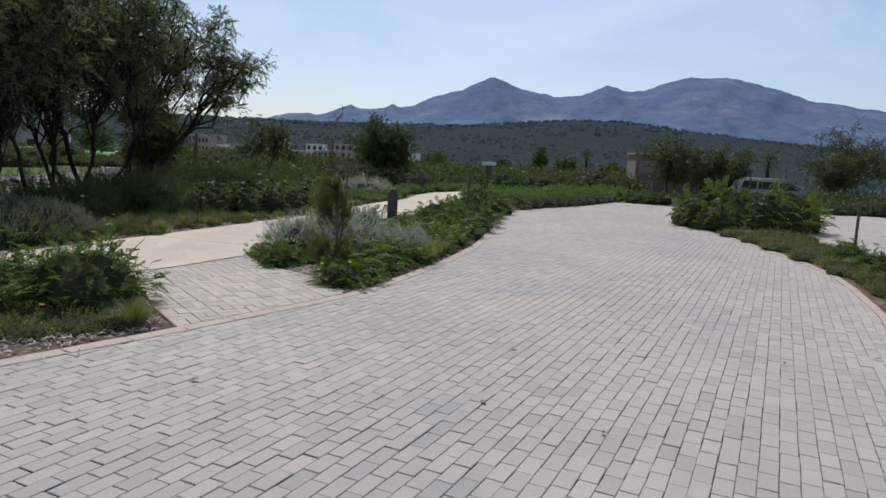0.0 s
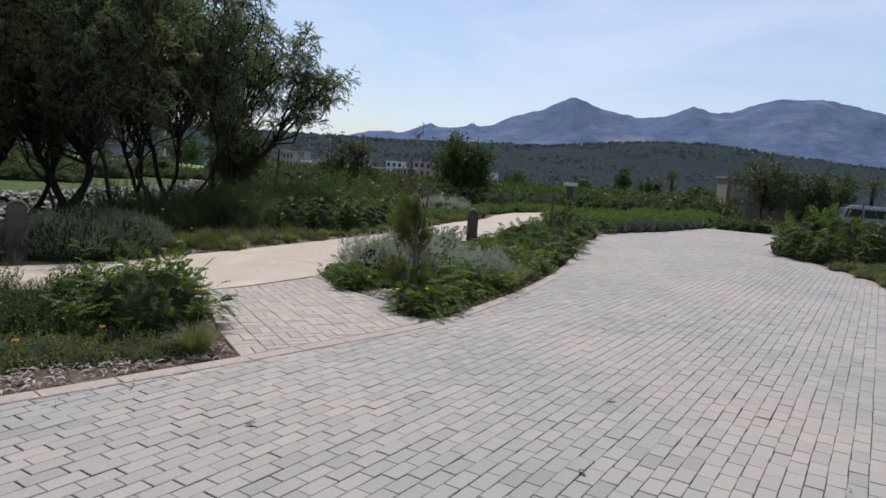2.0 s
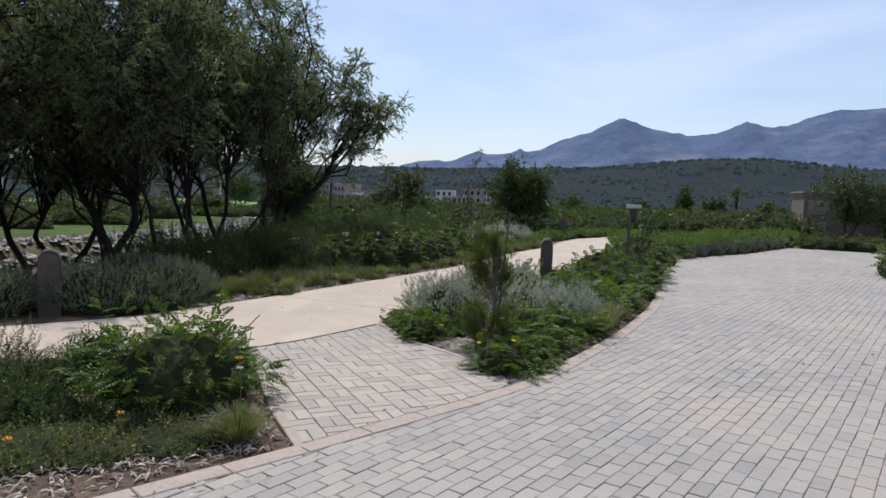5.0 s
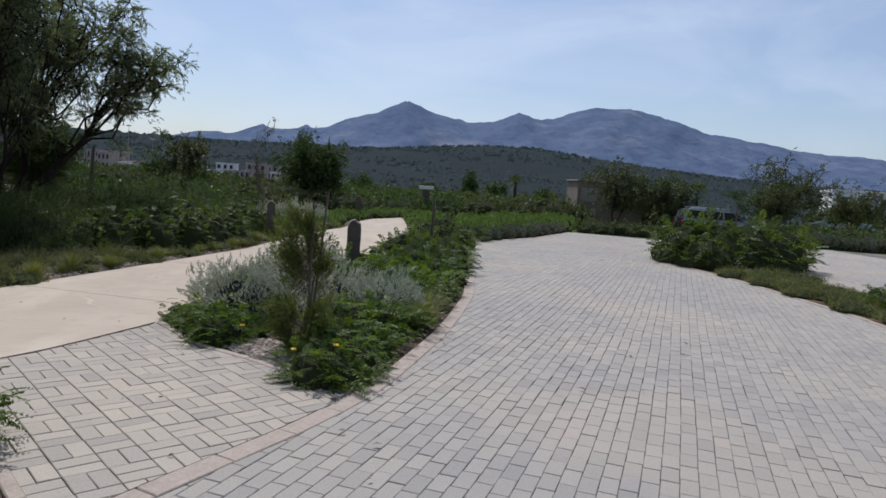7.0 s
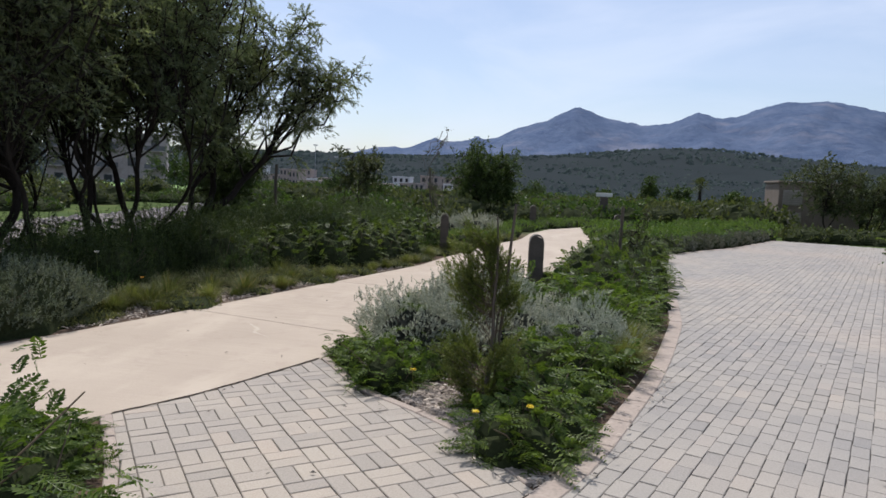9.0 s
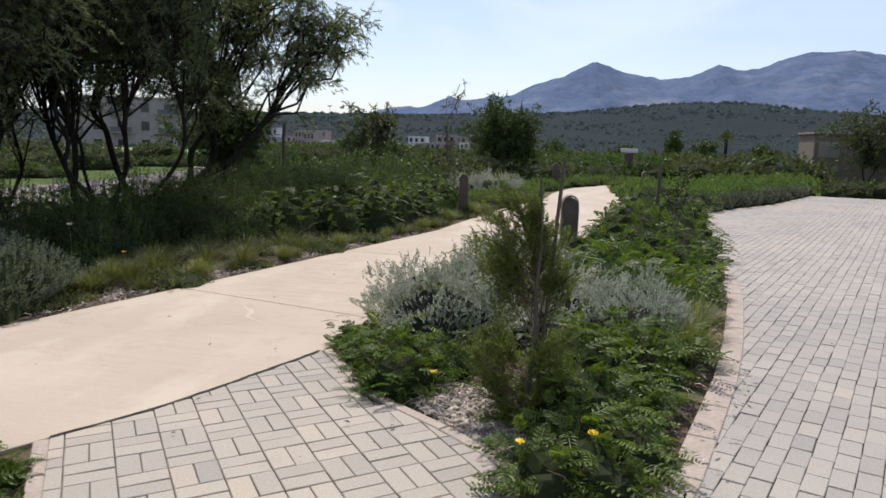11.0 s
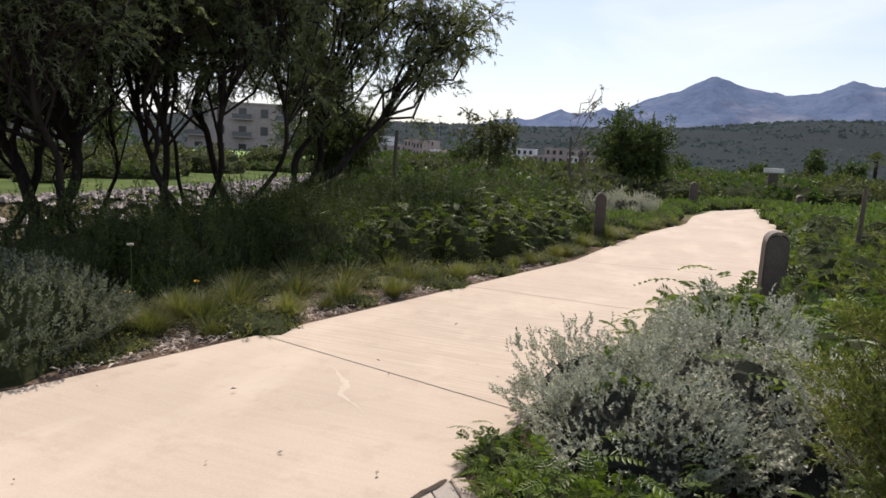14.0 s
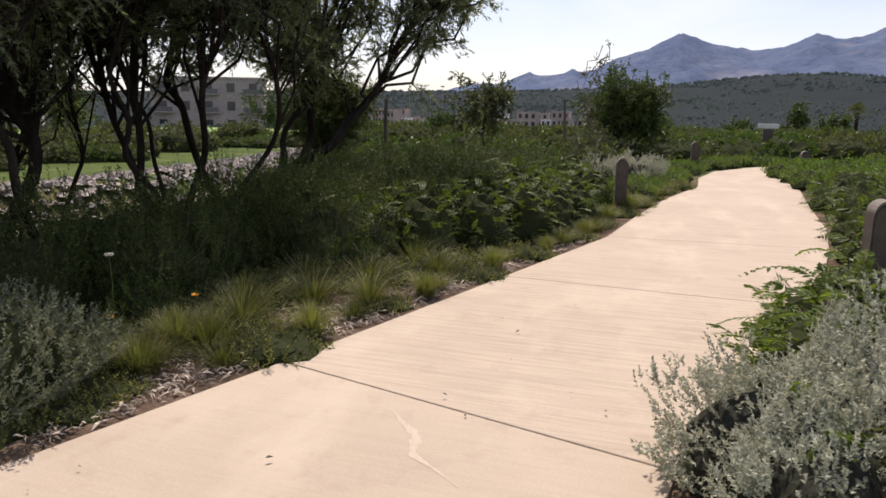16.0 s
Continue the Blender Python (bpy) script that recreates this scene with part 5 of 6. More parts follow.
# ---- parked car ----
M_CARPAINT = plain_mat("silver_blue_car_paint", (0.20, 0.23, 0.27), (0.24, 0.27, 0.31), 0.5, 0.25, 0.6, bumpy=0)
M_GLASS = plain_mat("dark_car_glass", (0.012, 0.014, 0.016), (0.02, 0.022, 0.025), 1, 0.06, bumpy=0)
M_RUBBER = plain_mat("black_tyre_rubber", (0.015, 0.015, 0.015), (0.03, 0.03, 0.03), 20, 0.85)
M_ALLOY = plain_mat("alloy_wheel", (0.35, 0.35, 0.36), (0.45, 0.45, 0.46), 5, 0.35, 0.9, bumpy=0)
M_LAMP_R = plain_mat("red_lamp_lens", (0.25, 0.01, 0.01), (0.35, 0.02, 0.015), 5, 0.2, bumpy=0)
M_LAMP_W = plain_mat("clear_lamp_lens", (0.6, 0.62, 0.65), (0.75, 0.76, 0.78), 5, 0.15, bumpy=0)


def side_prism(name, prof, width, mat, bevel):
    bm = bmesh.new()
    f = bm.faces.new([bm.verts.new((px, -width / 2, pz)) for px, pz in prof])
    ret = bmesh.ops.extrude_face_region(bm, geom=[f])
    bmesh.ops.translate(bm, verts=[e for e in ret["geom"] if isinstance(e, bmesh.types.BMVert)], vec=(0, width, 0))
    bmesh.ops.bevel(bm, geom=bm.edges[:], offset=bevel, segments=2, affect="EDGES")
    bmesh.ops.recalc_face_normals(bm, faces=bm.faces)
    return bm_mesh(name, bm, mat, False)


car = thing("car", "silver-blue estate car parked behind the shrubs", "car", at=pose(13.9, 36.8, -0.26, 0, 0, -8))
part("body", side_prism("body", [(-2.05, 0.35), (2.05, 0.35), (2.12, 0.6), (2.05, 0.85), (1.2, 1.0), (-2.0, 1.02), (-2.1, 0.75)], 1.72, M_CARPAINT, 0.06), car)
part("cabin", side_prism("cabin", [(-2.0, 0.98), (1.15, 0.98), (0.35, 1.48), (-0.2, 1.55), (-1.5, 1.53), (-1.85, 1.40)], 1.5, M_CARPAINT, 0.05), car)
for sy in (-1, 1):
    for x0, x1, t0, t1 in ((-1.8, -1.05, -1.68, -1.05), (-0.98, -0.05, -0.98, -0.12), (0.02, 0.95, -0.04, 0.36)):
        bm = bmesh.new()
        quad = [(x0, 1.05), (x1, 1.05), (t1, 1.43), (t0, 1.43)]
        f = bm.faces.new([bm.verts.new((px, sy * 0.745, pz)) for px, pz in quad])
        ret = bmesh.ops.extrude_face_region(bm, geom=[f])
        bmesh.ops.translate(bm, verts=[e for e in ret["geom"] if isinstance(e, bmesh.types.BMVert)], vec=(0, sy * 0.015, 0))
        bmesh.ops.recalc_face_normals(bm, faces=bm.faces)
        part("side_window", bm_mesh("side_window", bm, M_GLASS), car, "dark side window")
    part("roof_rail", mesh_of("roof_rail", *tube([(-1.6, sy * 0.62, 1.57), (-1.0, sy * 0.62, 1.60), (0.2, sy * 0.62, 1.58)], 0.018, 0.018, 6), M_ALLOY), car)
    part("headlight", box_mesh("headlight", (0.12, 0.32, 0.13), M_LAMP_W, 0.02, (2.06, sy * 0.62, 0.75)), car)
    part("tail_light", box_mesh("tail_light", (0.08, 0.2, 0.25), M_LAMP_R, 0.02, (-2.06, sy * 0.72, 0.88)), car)
    for wx_ in (-1.3, 1.32):
        bm = bmesh.new()
        bmesh.ops.create_cone(bm, cap_ends=True, segments=24, radius1=0.32, radius2=0.32, depth=0.2)
        bmesh.ops.rotate(bm, cent=(0, 0, 0), matrix=Matrix.Rotation(math.pi / 2, 3, "X"), verts=bm.verts)
        bmesh.ops.translate(bm, vec=(wx_, sy * 0.78, 0.32), verts=bm.verts)
        bmesh.ops.bevel(bm, geom=[e for e in bm.edges if e.is_manifold and e.calc_face_angle(0) > 1], offset=0.03, segments=2, affect="EDGES")
        wheel = part("wheel", bm_mesh("wheel", bm, M_RUBBER), car, "black tyre")
        bm = bmesh.new()
        bmesh.ops.create_cone(bm, cap_ends=True, segments=20, radius1=0.2, radius2=0.18, depth=0.05)
        bmesh.ops.rotate(bm, cent=(0, 0, 0), matrix=Matrix.Rotation(math.pi / 2, 3, "X"), verts=bm.verts)
        bmesh.ops.translate(bm, vec=(wx_, sy * 0.88, 0.32), verts=bm.verts)
        part("rim", bm_mesh("rim", bm, M_ALLOY), wheel)
bm = bmesh.new()
bm.faces.new([bm.verts.new(v) for v in ((0.50, -0.62, 1.42), (1.06, -0.66, 1.06), (1.06, 0.66, 1.06), (0.50, 0.62, 1.42))])
bmesh.ops.translate(bm, vec=(0.03, 0, 0.03), verts=bm.verts)
bmesh.ops.solidify(bm, geom=bm.faces[:], thickness=0.012)
part("windscreen", bm_mesh("windscreen", bm, M_GLASS), car)

# ---- buildings ----
M_WALLPINK = plain_mat("pinkish_beige_render", (0.33, 0.285, 0.255), (0.42, 0.368, 0.335), 0.3, 0.9, bumpy=0.1)
M_WALLWHITE = plain_mat("white_painted_wall", (0.62, 0.62, 0.62), (0.74, 0.73, 0.72), 0.3, 0.85, bumpy=0.1)
M_HOUSE = plain_mat("pale_pink_house_render", (0.33, 0.265, 0.23), (0.42, 0.35, 0.305), 0.3, 0.9, bumpy=0.1)
M_WINDOW = plain_mat("dark_window_glass", (0.02, 0.025, 0.03), (0.035, 0.04, 0.05), 0.5, 0.08, bumpy=0)
M_FRAME = plain_mat("grey_window_frame", (0.10, 0.10, 0.10), (0.16, 0.16, 0.155), 3, 0.6, bumpy=0)


def building(name, label, x, y, turn, w, d, storeys, mat, cols, group="", balcony=False, z=0.0, storey=3.0):
    """A flat-roofed block whose front, on its local -y side, has a window for each storey and bay."""
    ob = thing(name, label, "building", group, pose(x, y, float(ground_z(x, y)) + z, 0, 0, turn))
    h = storeys * storey
    part("wall", box_mesh("wall", (w, d, h + 0.6), mat, 0, (0, 0, h / 2 - 0.3)), ob)
    part("roof", box_mesh("roof", (w + 0.3, d + 0.3, 0.35), mat, 0.03, (0, 0, h + 0.15)), ob)
    for s in range(storeys):
        for c in range(cols):
            cx, cz = -w / 2 + (c + 0.5) * w / cols, s * storey + 1.6
            win = part("window", box_mesh("window", (min(1.3, w / cols * 0.5), 0.10, 1.5), M_FRAME, 0, (cx, -d / 2 - 0.02, cz)), ob)
            part("pane", box_mesh("pane", (min(1.3, w / cols * 0.5) - 0.16, 0.06, 1.34), M_WINDOW, 0, (cx, -d / 2 - 0.06, cz)), win, "dark window pane")
            if balcony and s and c % 2 == 0:
                bal = part("balcony", box_mesh("balcony", (w / cols * 0.9, 1.1, 0.18), mat, 0.02, (cx, -d / 2 - 0.55, s * storey + 0.45)), ob)
                part("railing", box_mesh("railing", (w / cols * 0.9, 0.06, 0.8), M_FRAME, 0, (cx, -d / 2 - 1.05, s * storey + 0.95)), bal)
    return ob


APTS = "apartment blocks beyond the pond"
for x, y, t, w, st in ((-80, 112, 30, 18, 3), (-94, 78, 46, 18, 3), (-112, 48, 60, 18, 3)):
    building("apartment_building", "pinkish beige apartment block with balconies and dark windows", x, y, t, w, 10, st, M_WALLPINK, 5, APTS, True)
HOUSES = []
for i in range(36):
    HOUSES.append((-118 + i * 2.5 + 2.0 * math.sin(i * 5.3), 250 + 30 * math.sin(i * 2.7) + i * 0.8, 5.4 + 1.6 * math.sin(i * 1.9), 1 + (i % 3 == 0)))
for i, (x, y, w, st) in enumerate(HOUSES):
    building("house", "distant low whitish flat-roofed house", x, y, 8 * math.sin(i * 2.1), w, 7, st, M_HOUSE if i % 7 else M_WALLWHITE, 3, "distant flat-roofed houses", z=1.0 - 0.04 * i + 3.4 * abs(math.sin(i * 3.1 + 0.6)), storey=2.7)
building("villa", "white flat-roofed villa beyond the trees", 68.5, 104, -22, 11, 9, 2, M_WALLWHITE, 4, "white villas")
building("villa", "low white villa wing with a terrace", 77, 101, -22, 13, 9, 1, M_WALLWHITE, 5, "white villas", z=1.8)
for x in (52, 57, 62, 67, 72, 77, 82):
    set_at(copy_thing(dull, Matrix()), x, 86 + rs.uniform(-2, 2), rs.uniform(0, 360), 2.6)
pergola = thing("pergola", "dark terrace pergola in front of the white villa", "pergola", at=pose(73, 95.5, float(ground_z(73, 95.5)), 0, 0, -22))
part("beam", box_mesh("beam", (15, 2.6, 0.25), M_FRAME, 0.02, (0, 0, 3.6)), pergola)
for i in range(5):
    part("post", box_mesh("post", (0.3, 0.3, 3.6), M_FRAME, 0.02, (-7 + i * 3.5, -1.0, 1.7)), pergola)
M_STEEL = plain_mat("thin_steel_mast", (0.3, 0.3, 0.32), (0.4, 0.4, 0.42), 2, 0.5, 0.7, bumpy=0)
for x, y, h in ((-96, 250, 17), (-84, 252, 16), (-90, 256, 13)):
    mast = thing("mast", "thin distant steel floodlight mast", "mast", "distant masts", pose(x, y, float(ground_z(x, y))))
    part("pole", mesh_of("pole", *tube([(0, 0, -0.5), (0, 0, h * 0.5), (0, 0, h)], 0.12, 0.07, 6), M_STEEL), mast)
    part("lamp_bar", box_mesh("lamp_bar", (1.6, 0.3, 0.4), M_STEEL, 0.03, (0, 0, h)), mast)

# ---- pond, bank and lawns ----
m, n_, l_, b_ = node_mat("still_pond_water")
b_.inputs["Base Color"].default_value = (0.03, 0.035, 0.03, 1)
b_.inputs["Roughness"].default_value = 0.06
bump(n_, l_, b_, tex_noise(n_, l_, 3.0, 3), 0.08, 0.02)
tagged(new("water", prism("water", [(-10.0, 5), (-10.8, 24), (-12.5, 44), (-27, 44), (-22.5, 24), (-20.5, 5)], WATER_Z - 0.6, WATER_Z, m)), "dark still pond water below the bank", "pond", kind="structure")


def rock_mesh(seed):
    rnd = np.random.RandomState(seed)
    bm = bmesh.new()
    bmesh.ops.create_icosphere(bm, subdivisions=1, radius=0.5)
    off = rnd.uniform(-10, 10, 3)
    for v in bm.verts:
        v.co *= 0.8 + 0.9 * noise.noise(v.co * 2.2 + Vector(off))
        v.co.z *= 0.6
    return bm_mesh("rock", bm, M_ROCK)


rocks = [rock_mesh(i) for i in range(4)]
for i in range(290):
    y = rs.uniform(8, 44)
    u = -15.5 - rs.uniform(0, 1) ** 1.2 * 1.6
    x = u - 0.10 * (y - 20) - 0.5 * math.sin(y * 0.21)
    s = rs.uniform(0.12, 0.42)
    tagged(part("rock", rocks[i % 4], at=pose(x, y, float(ground_z(x, y)) + 0.02 * s, rs.uniform(-20, 20), rs.uniform(-20, 20), rs.uniform(0, 360)) @ Matrix.Scale(s, 4)),
           "pale angular boulder on the pond bank", "rock", "boulders on the pond bank")
rnd = np.random.RandomState(17)
nb = 2600
ry_ = rnd.uniform(7, 45, nb)
rx_ = -15.3 - rnd.uniform(0, 1, nb) * 2.2 - 0.10 * (ry_ - 20) - 0.5 * np.sin(ry_ * 0.21)
rb_v, rb_f, rb_t = lumpy(0.5, 0.4, 0.35, rnd, 6, 3, 0.3)
RV = rb_v[None] * rnd.uniform(0.6, 1.4, (nb, len(rb_v), 3)) * rnd.uniform(0.1, 0.36, (nb, 1, 1)) * np.array([1, 1, 0.7]) + np.stack([rx_, ry_, ground_z(rx_, ry_) - 0.02], -1)[:, None]
tagged(new("bank_rubble", mesh_of("bank_rubble", RV.reshape(-1, 3), [(rb_f[None] + (np.arange(nb) * len(rb_v))[:, None, None]).reshape(-1, 4), (rb_t[None] + (np.arange(nb) * len(rb_v))[:, None, None]).reshape(-1, 3)], M_ROCK)),
       "pale loose rubble covering the pond bank", "rubble", kind="stuff")
bank = [(-16.2, 6), (-17.0, 16), (-18.0, 24), (-19.2, 34), (-20.4, 46), (-22.8, 46), (-21.3, 34), (-20, 24), (-19, 16), (-18.4, 6)]
tagged(new("pavement", prism("pavement", bank, -0.3, -0.03, M_GRAVEL)), "pinkish gravel strip above the pond bank", "gravel", kind="structure")
for poly in ([(-24.5, 15), (-26, 24), (-28.5, 34), (-40, 44), (-62, 52), (-80, 38), (-60, 20), (-40, 14)], [(-31, 46), (-29, 62), (-40, 76), (-56, 70), (-46, 56), (-36, 48)]):
    tagged(new("ground", prism("ground", poly, -0.6, 0.05, M_LAWN)), "bright green mown lawn beyond the pond", "lawn", kind="structure")
for x, y, s in [(-19.5, 11, 0.85), (-20.5, 14, 0.9), (-21.3, 18.5, 1.0), (-22.3, 23, 0.9), (-22.2, 27.5, 1.0), (-23, 32, 1.1), (-24.5, 13, 0.9), (-25.2, 17, 0.9), (-25.5, 21, 0.8), (-27, 27, 1.0), (-28, 31, 1.0), (-27.8, 36, 0.9), (-29, 40, 1.0), (-23.8, 9.5, 0.9), (-30.5, 24, 1.1), (-32, 30, 1.2), (-26.5, 10, 1.1), (-33, 40, 1.2), (-30, 47, 1.2), (-24, 46.5, 1.2), (-20, 46, 1.1), (-16, 45, 1.0), (-13.5, 41, 0.9), (-13, 36, 0.8)]:
    set_at(copy_thing(dull, Matrix()), x, y, rs.uniform(0, 360), s)
for x, y, s in [(-21.8, 15.5, 1.0), (-22.5, 20.5, 1.0), (-29, 22, 1.2), (-30, 33, 1.2), (-27, 45.5, 1.2), (-28, 14, 1.2), (-28, 17.5, 1.2), (-31, 27, 1.2)]:
    grow_tree("park_tree", "leafy young tree on the lawn beyond the pond", int(100 - x * 3 + y), [((x, y), (x, y, 1.4), 0.06)], [((x, y, 2.2), (1.5, 1.5, 1.2), 16)], M_COVER, needle=(0.14, 0.07), per=7, twigs=8, sprays=4, droop=0.1, spray_len=0.3, group="young park trees")
for i in range(45):
    y = rs.uniform(9, 46)
    x = rs.uniform(-23.8, -19.2) - 0.10 * (y - 20)
    set_at(copy_thing((dull, hedge, dull)[i % 3], Matrix()), x, y, rs.uniform(0, 360), rs.uniform(0.4, 0.7))
for i in range(26):
    x, y = rs.uniform(-12.4, -9.6), rs.uniform(8, 26)
    if x > -11.2 and y < 11.5:
        continue
    set_at(copy_thing(dull, Matrix()), x, y, rs.uniform(0, 360), rs.uniform(0.35, 0.6))

# ---- far woods on the rising plain ----
rnd = np.random.RandomState(5)
nw = 15000
ang, dist = rnd.uniform(-1.05, 0.95, nw), 75 * np.exp(rnd.uniform(0, 1, nw) ** 0.6 * math.log(1250 / 75))
fx, fy = np.sin(ang) * dist, np.cos(ang) * dist
size = (1.0 + 0.0030 * dist) * rnd.uniform(0.4, 1.2, nw)
keep = (wobble(fx, fy, 0.02, 2.0) > -0.45) & ~((dist < 225) & (ang > -0.47) & (ang < -0.08))
fx, fy, size = fx[keep], fy[keep], size[keep]
base_v, base_f, base_t = lumpy(1, 1, 1, rnd, 5, 2, 0.3)
q_faces = np.concatenate([base_f, np.c_[base_t, base_t[:, 2]][:, [0, 1, 2, 2]]])
jit = rnd.uniform(0.75, 1.25, (len(fx), len(base_v), 1))
V = base_v[None] * jit * size[:, None, None] * np.array([1.0, 1.0, 0.7]) + np.stack([fx, fy, ground_z(fx, fy) - 0.3 * size], -1)[:, None]
tri = (base_t[None] + (np.arange(len(fx)) * len(base_v))[:, None, None]).reshape(-1, 3)
quad = (base_f[None] + (np.arange(len(fx)) * len(base_v))[:, None, None]).reshape(-1, 4)
# green lifted and blued: distance haze painted into the tree colour
M_WOODS = leaf_mat("haze_tinted_woodland", (0.056, 0.074, 0.076), (0.084, 0.104, 0.104), 0.0, 1.0)
tagged(new("far_woods", mesh_of("far_woods", V.reshape(-1, 3), [quad, tri], M_WOODS)), "scattered woodland on the far plain, bluish haze painted into its green", "woods", kind="stuff")


# ---- mulch, fallen leaves, flowers ----
def scatter_strips(name, label, category, poly_list, n, mat, lo, hi, seed, z0=0.0, aspect=0.17):
    rnd = np.random.RandomState(seed)
    P = []
    for poly in poly_list:
        xs, ys = [p[0] for p in poly], [p[1] for p in poly]
        x, y = rnd.uniform(min(xs), max(xs), n), rnd.uniform(min(ys), max(ys), n)
        okp = inside(x, y, poly)
        P.append(np.stack([x[okp], y[okp]], -1))
    P = np.concatenate(P)
    k = len(P)
    z = ground_z(P[:, 0], P[:, 1]) if z0 is None else np.full(k, z0)
    a, L, tilt = rnd.uniform(0, 6.28, k), rnd.uniform(lo, hi, k), rnd.uniform(-0.3, 0.3, k)
    d = np.stack([np.cos(a), np.sin(a), tilt], -1) * L[:, None]
    s = np.stack([-np.sin(a), np.cos(a), rnd.uniform(-0.3, 0.3, k)], -1) * (L * aspect * rnd.uniform(0.6, 1.4, k))[:, None]
    c = np.concatenate([P, (z + rnd.uniform(0.006, 0.022, k))[:, None]], 1)
    hgt = np.array([0, 0, 1.0]) * (L * 0.12)[:, None]
    V = np.stack([c - d / 2, c + s / 2 + hgt, c + d / 2, c - s / 2 + hgt, c + s * 0.2 + hgt * 1.6], 1).reshape(-1, 3)
    F = np.array([(0, 3, 4), (3, 2, 4), (2, 1, 4), (1, 0, 4)])
    return tagged(new(name, mesh_of(name, V, (F[None] + (np.arange(k) * 5)[:, None, None]).reshape(-1, 3), mat)), label, category, kind="stuff")


BED_NEAR = [(-7.0, 0.9), (-5.75, 2.95), (-4.55, 4.72), (-4.05, 5.5), (-3.4, 6.5), (-3.95, 7.2), (-5.05, 8.4), (-5.6, 7.9), (-6.7, 6.9), (-8.6, 4.0)]
BED_MID = [(-2.3, 8.5), (-2.1, 8.7), (-1.75, 9.85), (-1.35, 11.3), (-0.95, 13.2), (-0.6, 16.5), (-0.5, 20), (-2.0, 20), (-2.3, 16.8), (-3.5, 12.9), (-4.1, 10.9), (-4.0, 10.3), (-3.2, 9.5), (-2.85, 9.2)]
BED_LEFT = [(-6.8, 10.6), (-6.4, 11.95), (-6.05, 13.1), (-5.65, 14.7), (-4.95, 18.2), (-6.5, 18.2), (-7.6, 15), (-7.9, 12.5), (-7.6, 10.4)]
scatter_strips("wood_chips", "bleached wood-chip mulch over dark soil", "mulch", [BED_NEAR, BED_MID, BED_LEFT, [(-2.4, 8.6), (-3.2, 9.5), (-3.4, 10.0), (-2.6, 9.9), (-2.2, 8.9)]], 7000, M_CHIP, 0.03, 0.10, 91, None)
scatter_strips("wood_chips", "bleached wood-chip mulch beside the road", "mulch", [[(-5.6, 3.1), (-4.42, 4.9), (-3.38, 6.5), (-4.0, 7.0), (-4.9, 5.9), (-6.3, 4.2)], [(-7.0, 0.95), (-5.62, 3.1), (-6.3, 4.2), (-7.9, 1.6)], [(-2.25, 8.35), (-2.0, 8.75), (-2.3, 9.4), (-3.3, 10.0), (-3.5, 9.8), (-2.85, 9.1)]], 6500, M_CHIP, 0.035, 0.12, 95, None)
scatter_strips("wood_chips", "bleached wood-chip mulch along the concrete path", "mulch", [[(-6.72, 10.6), (-6.33, 11.95), (-6.0, 13.1), (-5.6, 14.65), (-4.9, 17.3), (-5.3, 17.3), (-6.1, 14.7), (-6.6, 13.1), (-7.0, 11.95), (-7.1, 10.8)]], 9000, M_CHIP, 0.03, 0.1, 96, None)
scatter_strips("fallen_leaves", "dry fallen leaves and twigs lying on paving", "litter", [[(-4.4, 0.5), (3.5, 0.5), (4.0, 9), (0, 14), (-2.2, 8), (-4.2, 5)]], 90, M_DEBRIS, 0.03, 0.09, 92, 0.002, 0.4)
scatter_strips("path_litter", "small dry leaves and chips on the concrete path", "litter", [[(-6.6, 9.6), (-6.1, 12), (-5.4, 15), (-3.2, 14), (-4.2, 11), (-4.9, 9)], [(-4.6, 9.0), (-4.2, 10.2), (-2.5, 8.5), (-3.2, 6.8)]], 45, M_DEBRIS, 0.012, 0.045, 93, 0.002, 0.4)
scatter_strips("kerb_litter", "pale litter gathered along the kerb", "litter", [[(-4.5, 4.5), (-3.2, 6.3), (-2.9, 6.4), (-4.2, 4.4)], [(-2.0, 8.8), (-1.4, 10.9), (-1.15, 10.9), (-1.75, 8.7)]], 160, M_CHIP, 0.02, 0.07, 94, 0.012, 0.3)


def flower(x, y, h, mat, label, r=0.027, seed=0):
    rnd = np.random.RandomState(seed)
    ob = thing("flower", label, "flower", "orange and yellow flowers", pose(x, y, float(ground_z(x, y)), 0, 0, seed * 40))
    part("stem", mesh_of("stem", *tube(bend((0, 0, 0), (0.03, 0.0, h), rnd, 0.04, 5, 0.01), 0.003, 0.002, 4), M_GRASS), ob)
    k = 18
    a = np.arange(k) * 6.283 / k
    D = unit(np.stack([np.cos(a), np.sin(a), np.where(np.arange(k) % 2, 0.5, 0.15)], -1))
    part("blossom", mesh_of("blossom", *blades(np.tile([[0.03, 0, h]], (k, 1)), D, r, r * 0.55, rnd), mat), ob)


for i, (x, y, h, mt) in enumerate(((-3.92, 6.72, 0.46, M_ORANGE), (-3.85, 6.6, 0.42, M_WHITE), (-2.62, 8.62, 0.28, M_YELLOW), (-2.3, 8.75, 0.3, M_YELLOW), (-4.3, 6.1, 0.22, M_ORANGE), (-4.6, 5.6, 0.2, M_ORANGE), (-7.05, 12.2, 0.3, M_ORANGE), (-7.2, 11.6, 0.3, M_ORANGE), (-3.2, 9.55, 0.24, M_YELLOW))):
    flower(x, y, h, mt, "white seed head on a thin stem" if mt is M_WHITE else "yellow daisy flower on a thin stem" if mt is M_YELLOW else "orange daisy flower on a thin stem", seed=i)
flower(-7.35, 11.75, 0.62, M_WHITE, "white seed head on a tall thin stem", 0.03, 21)


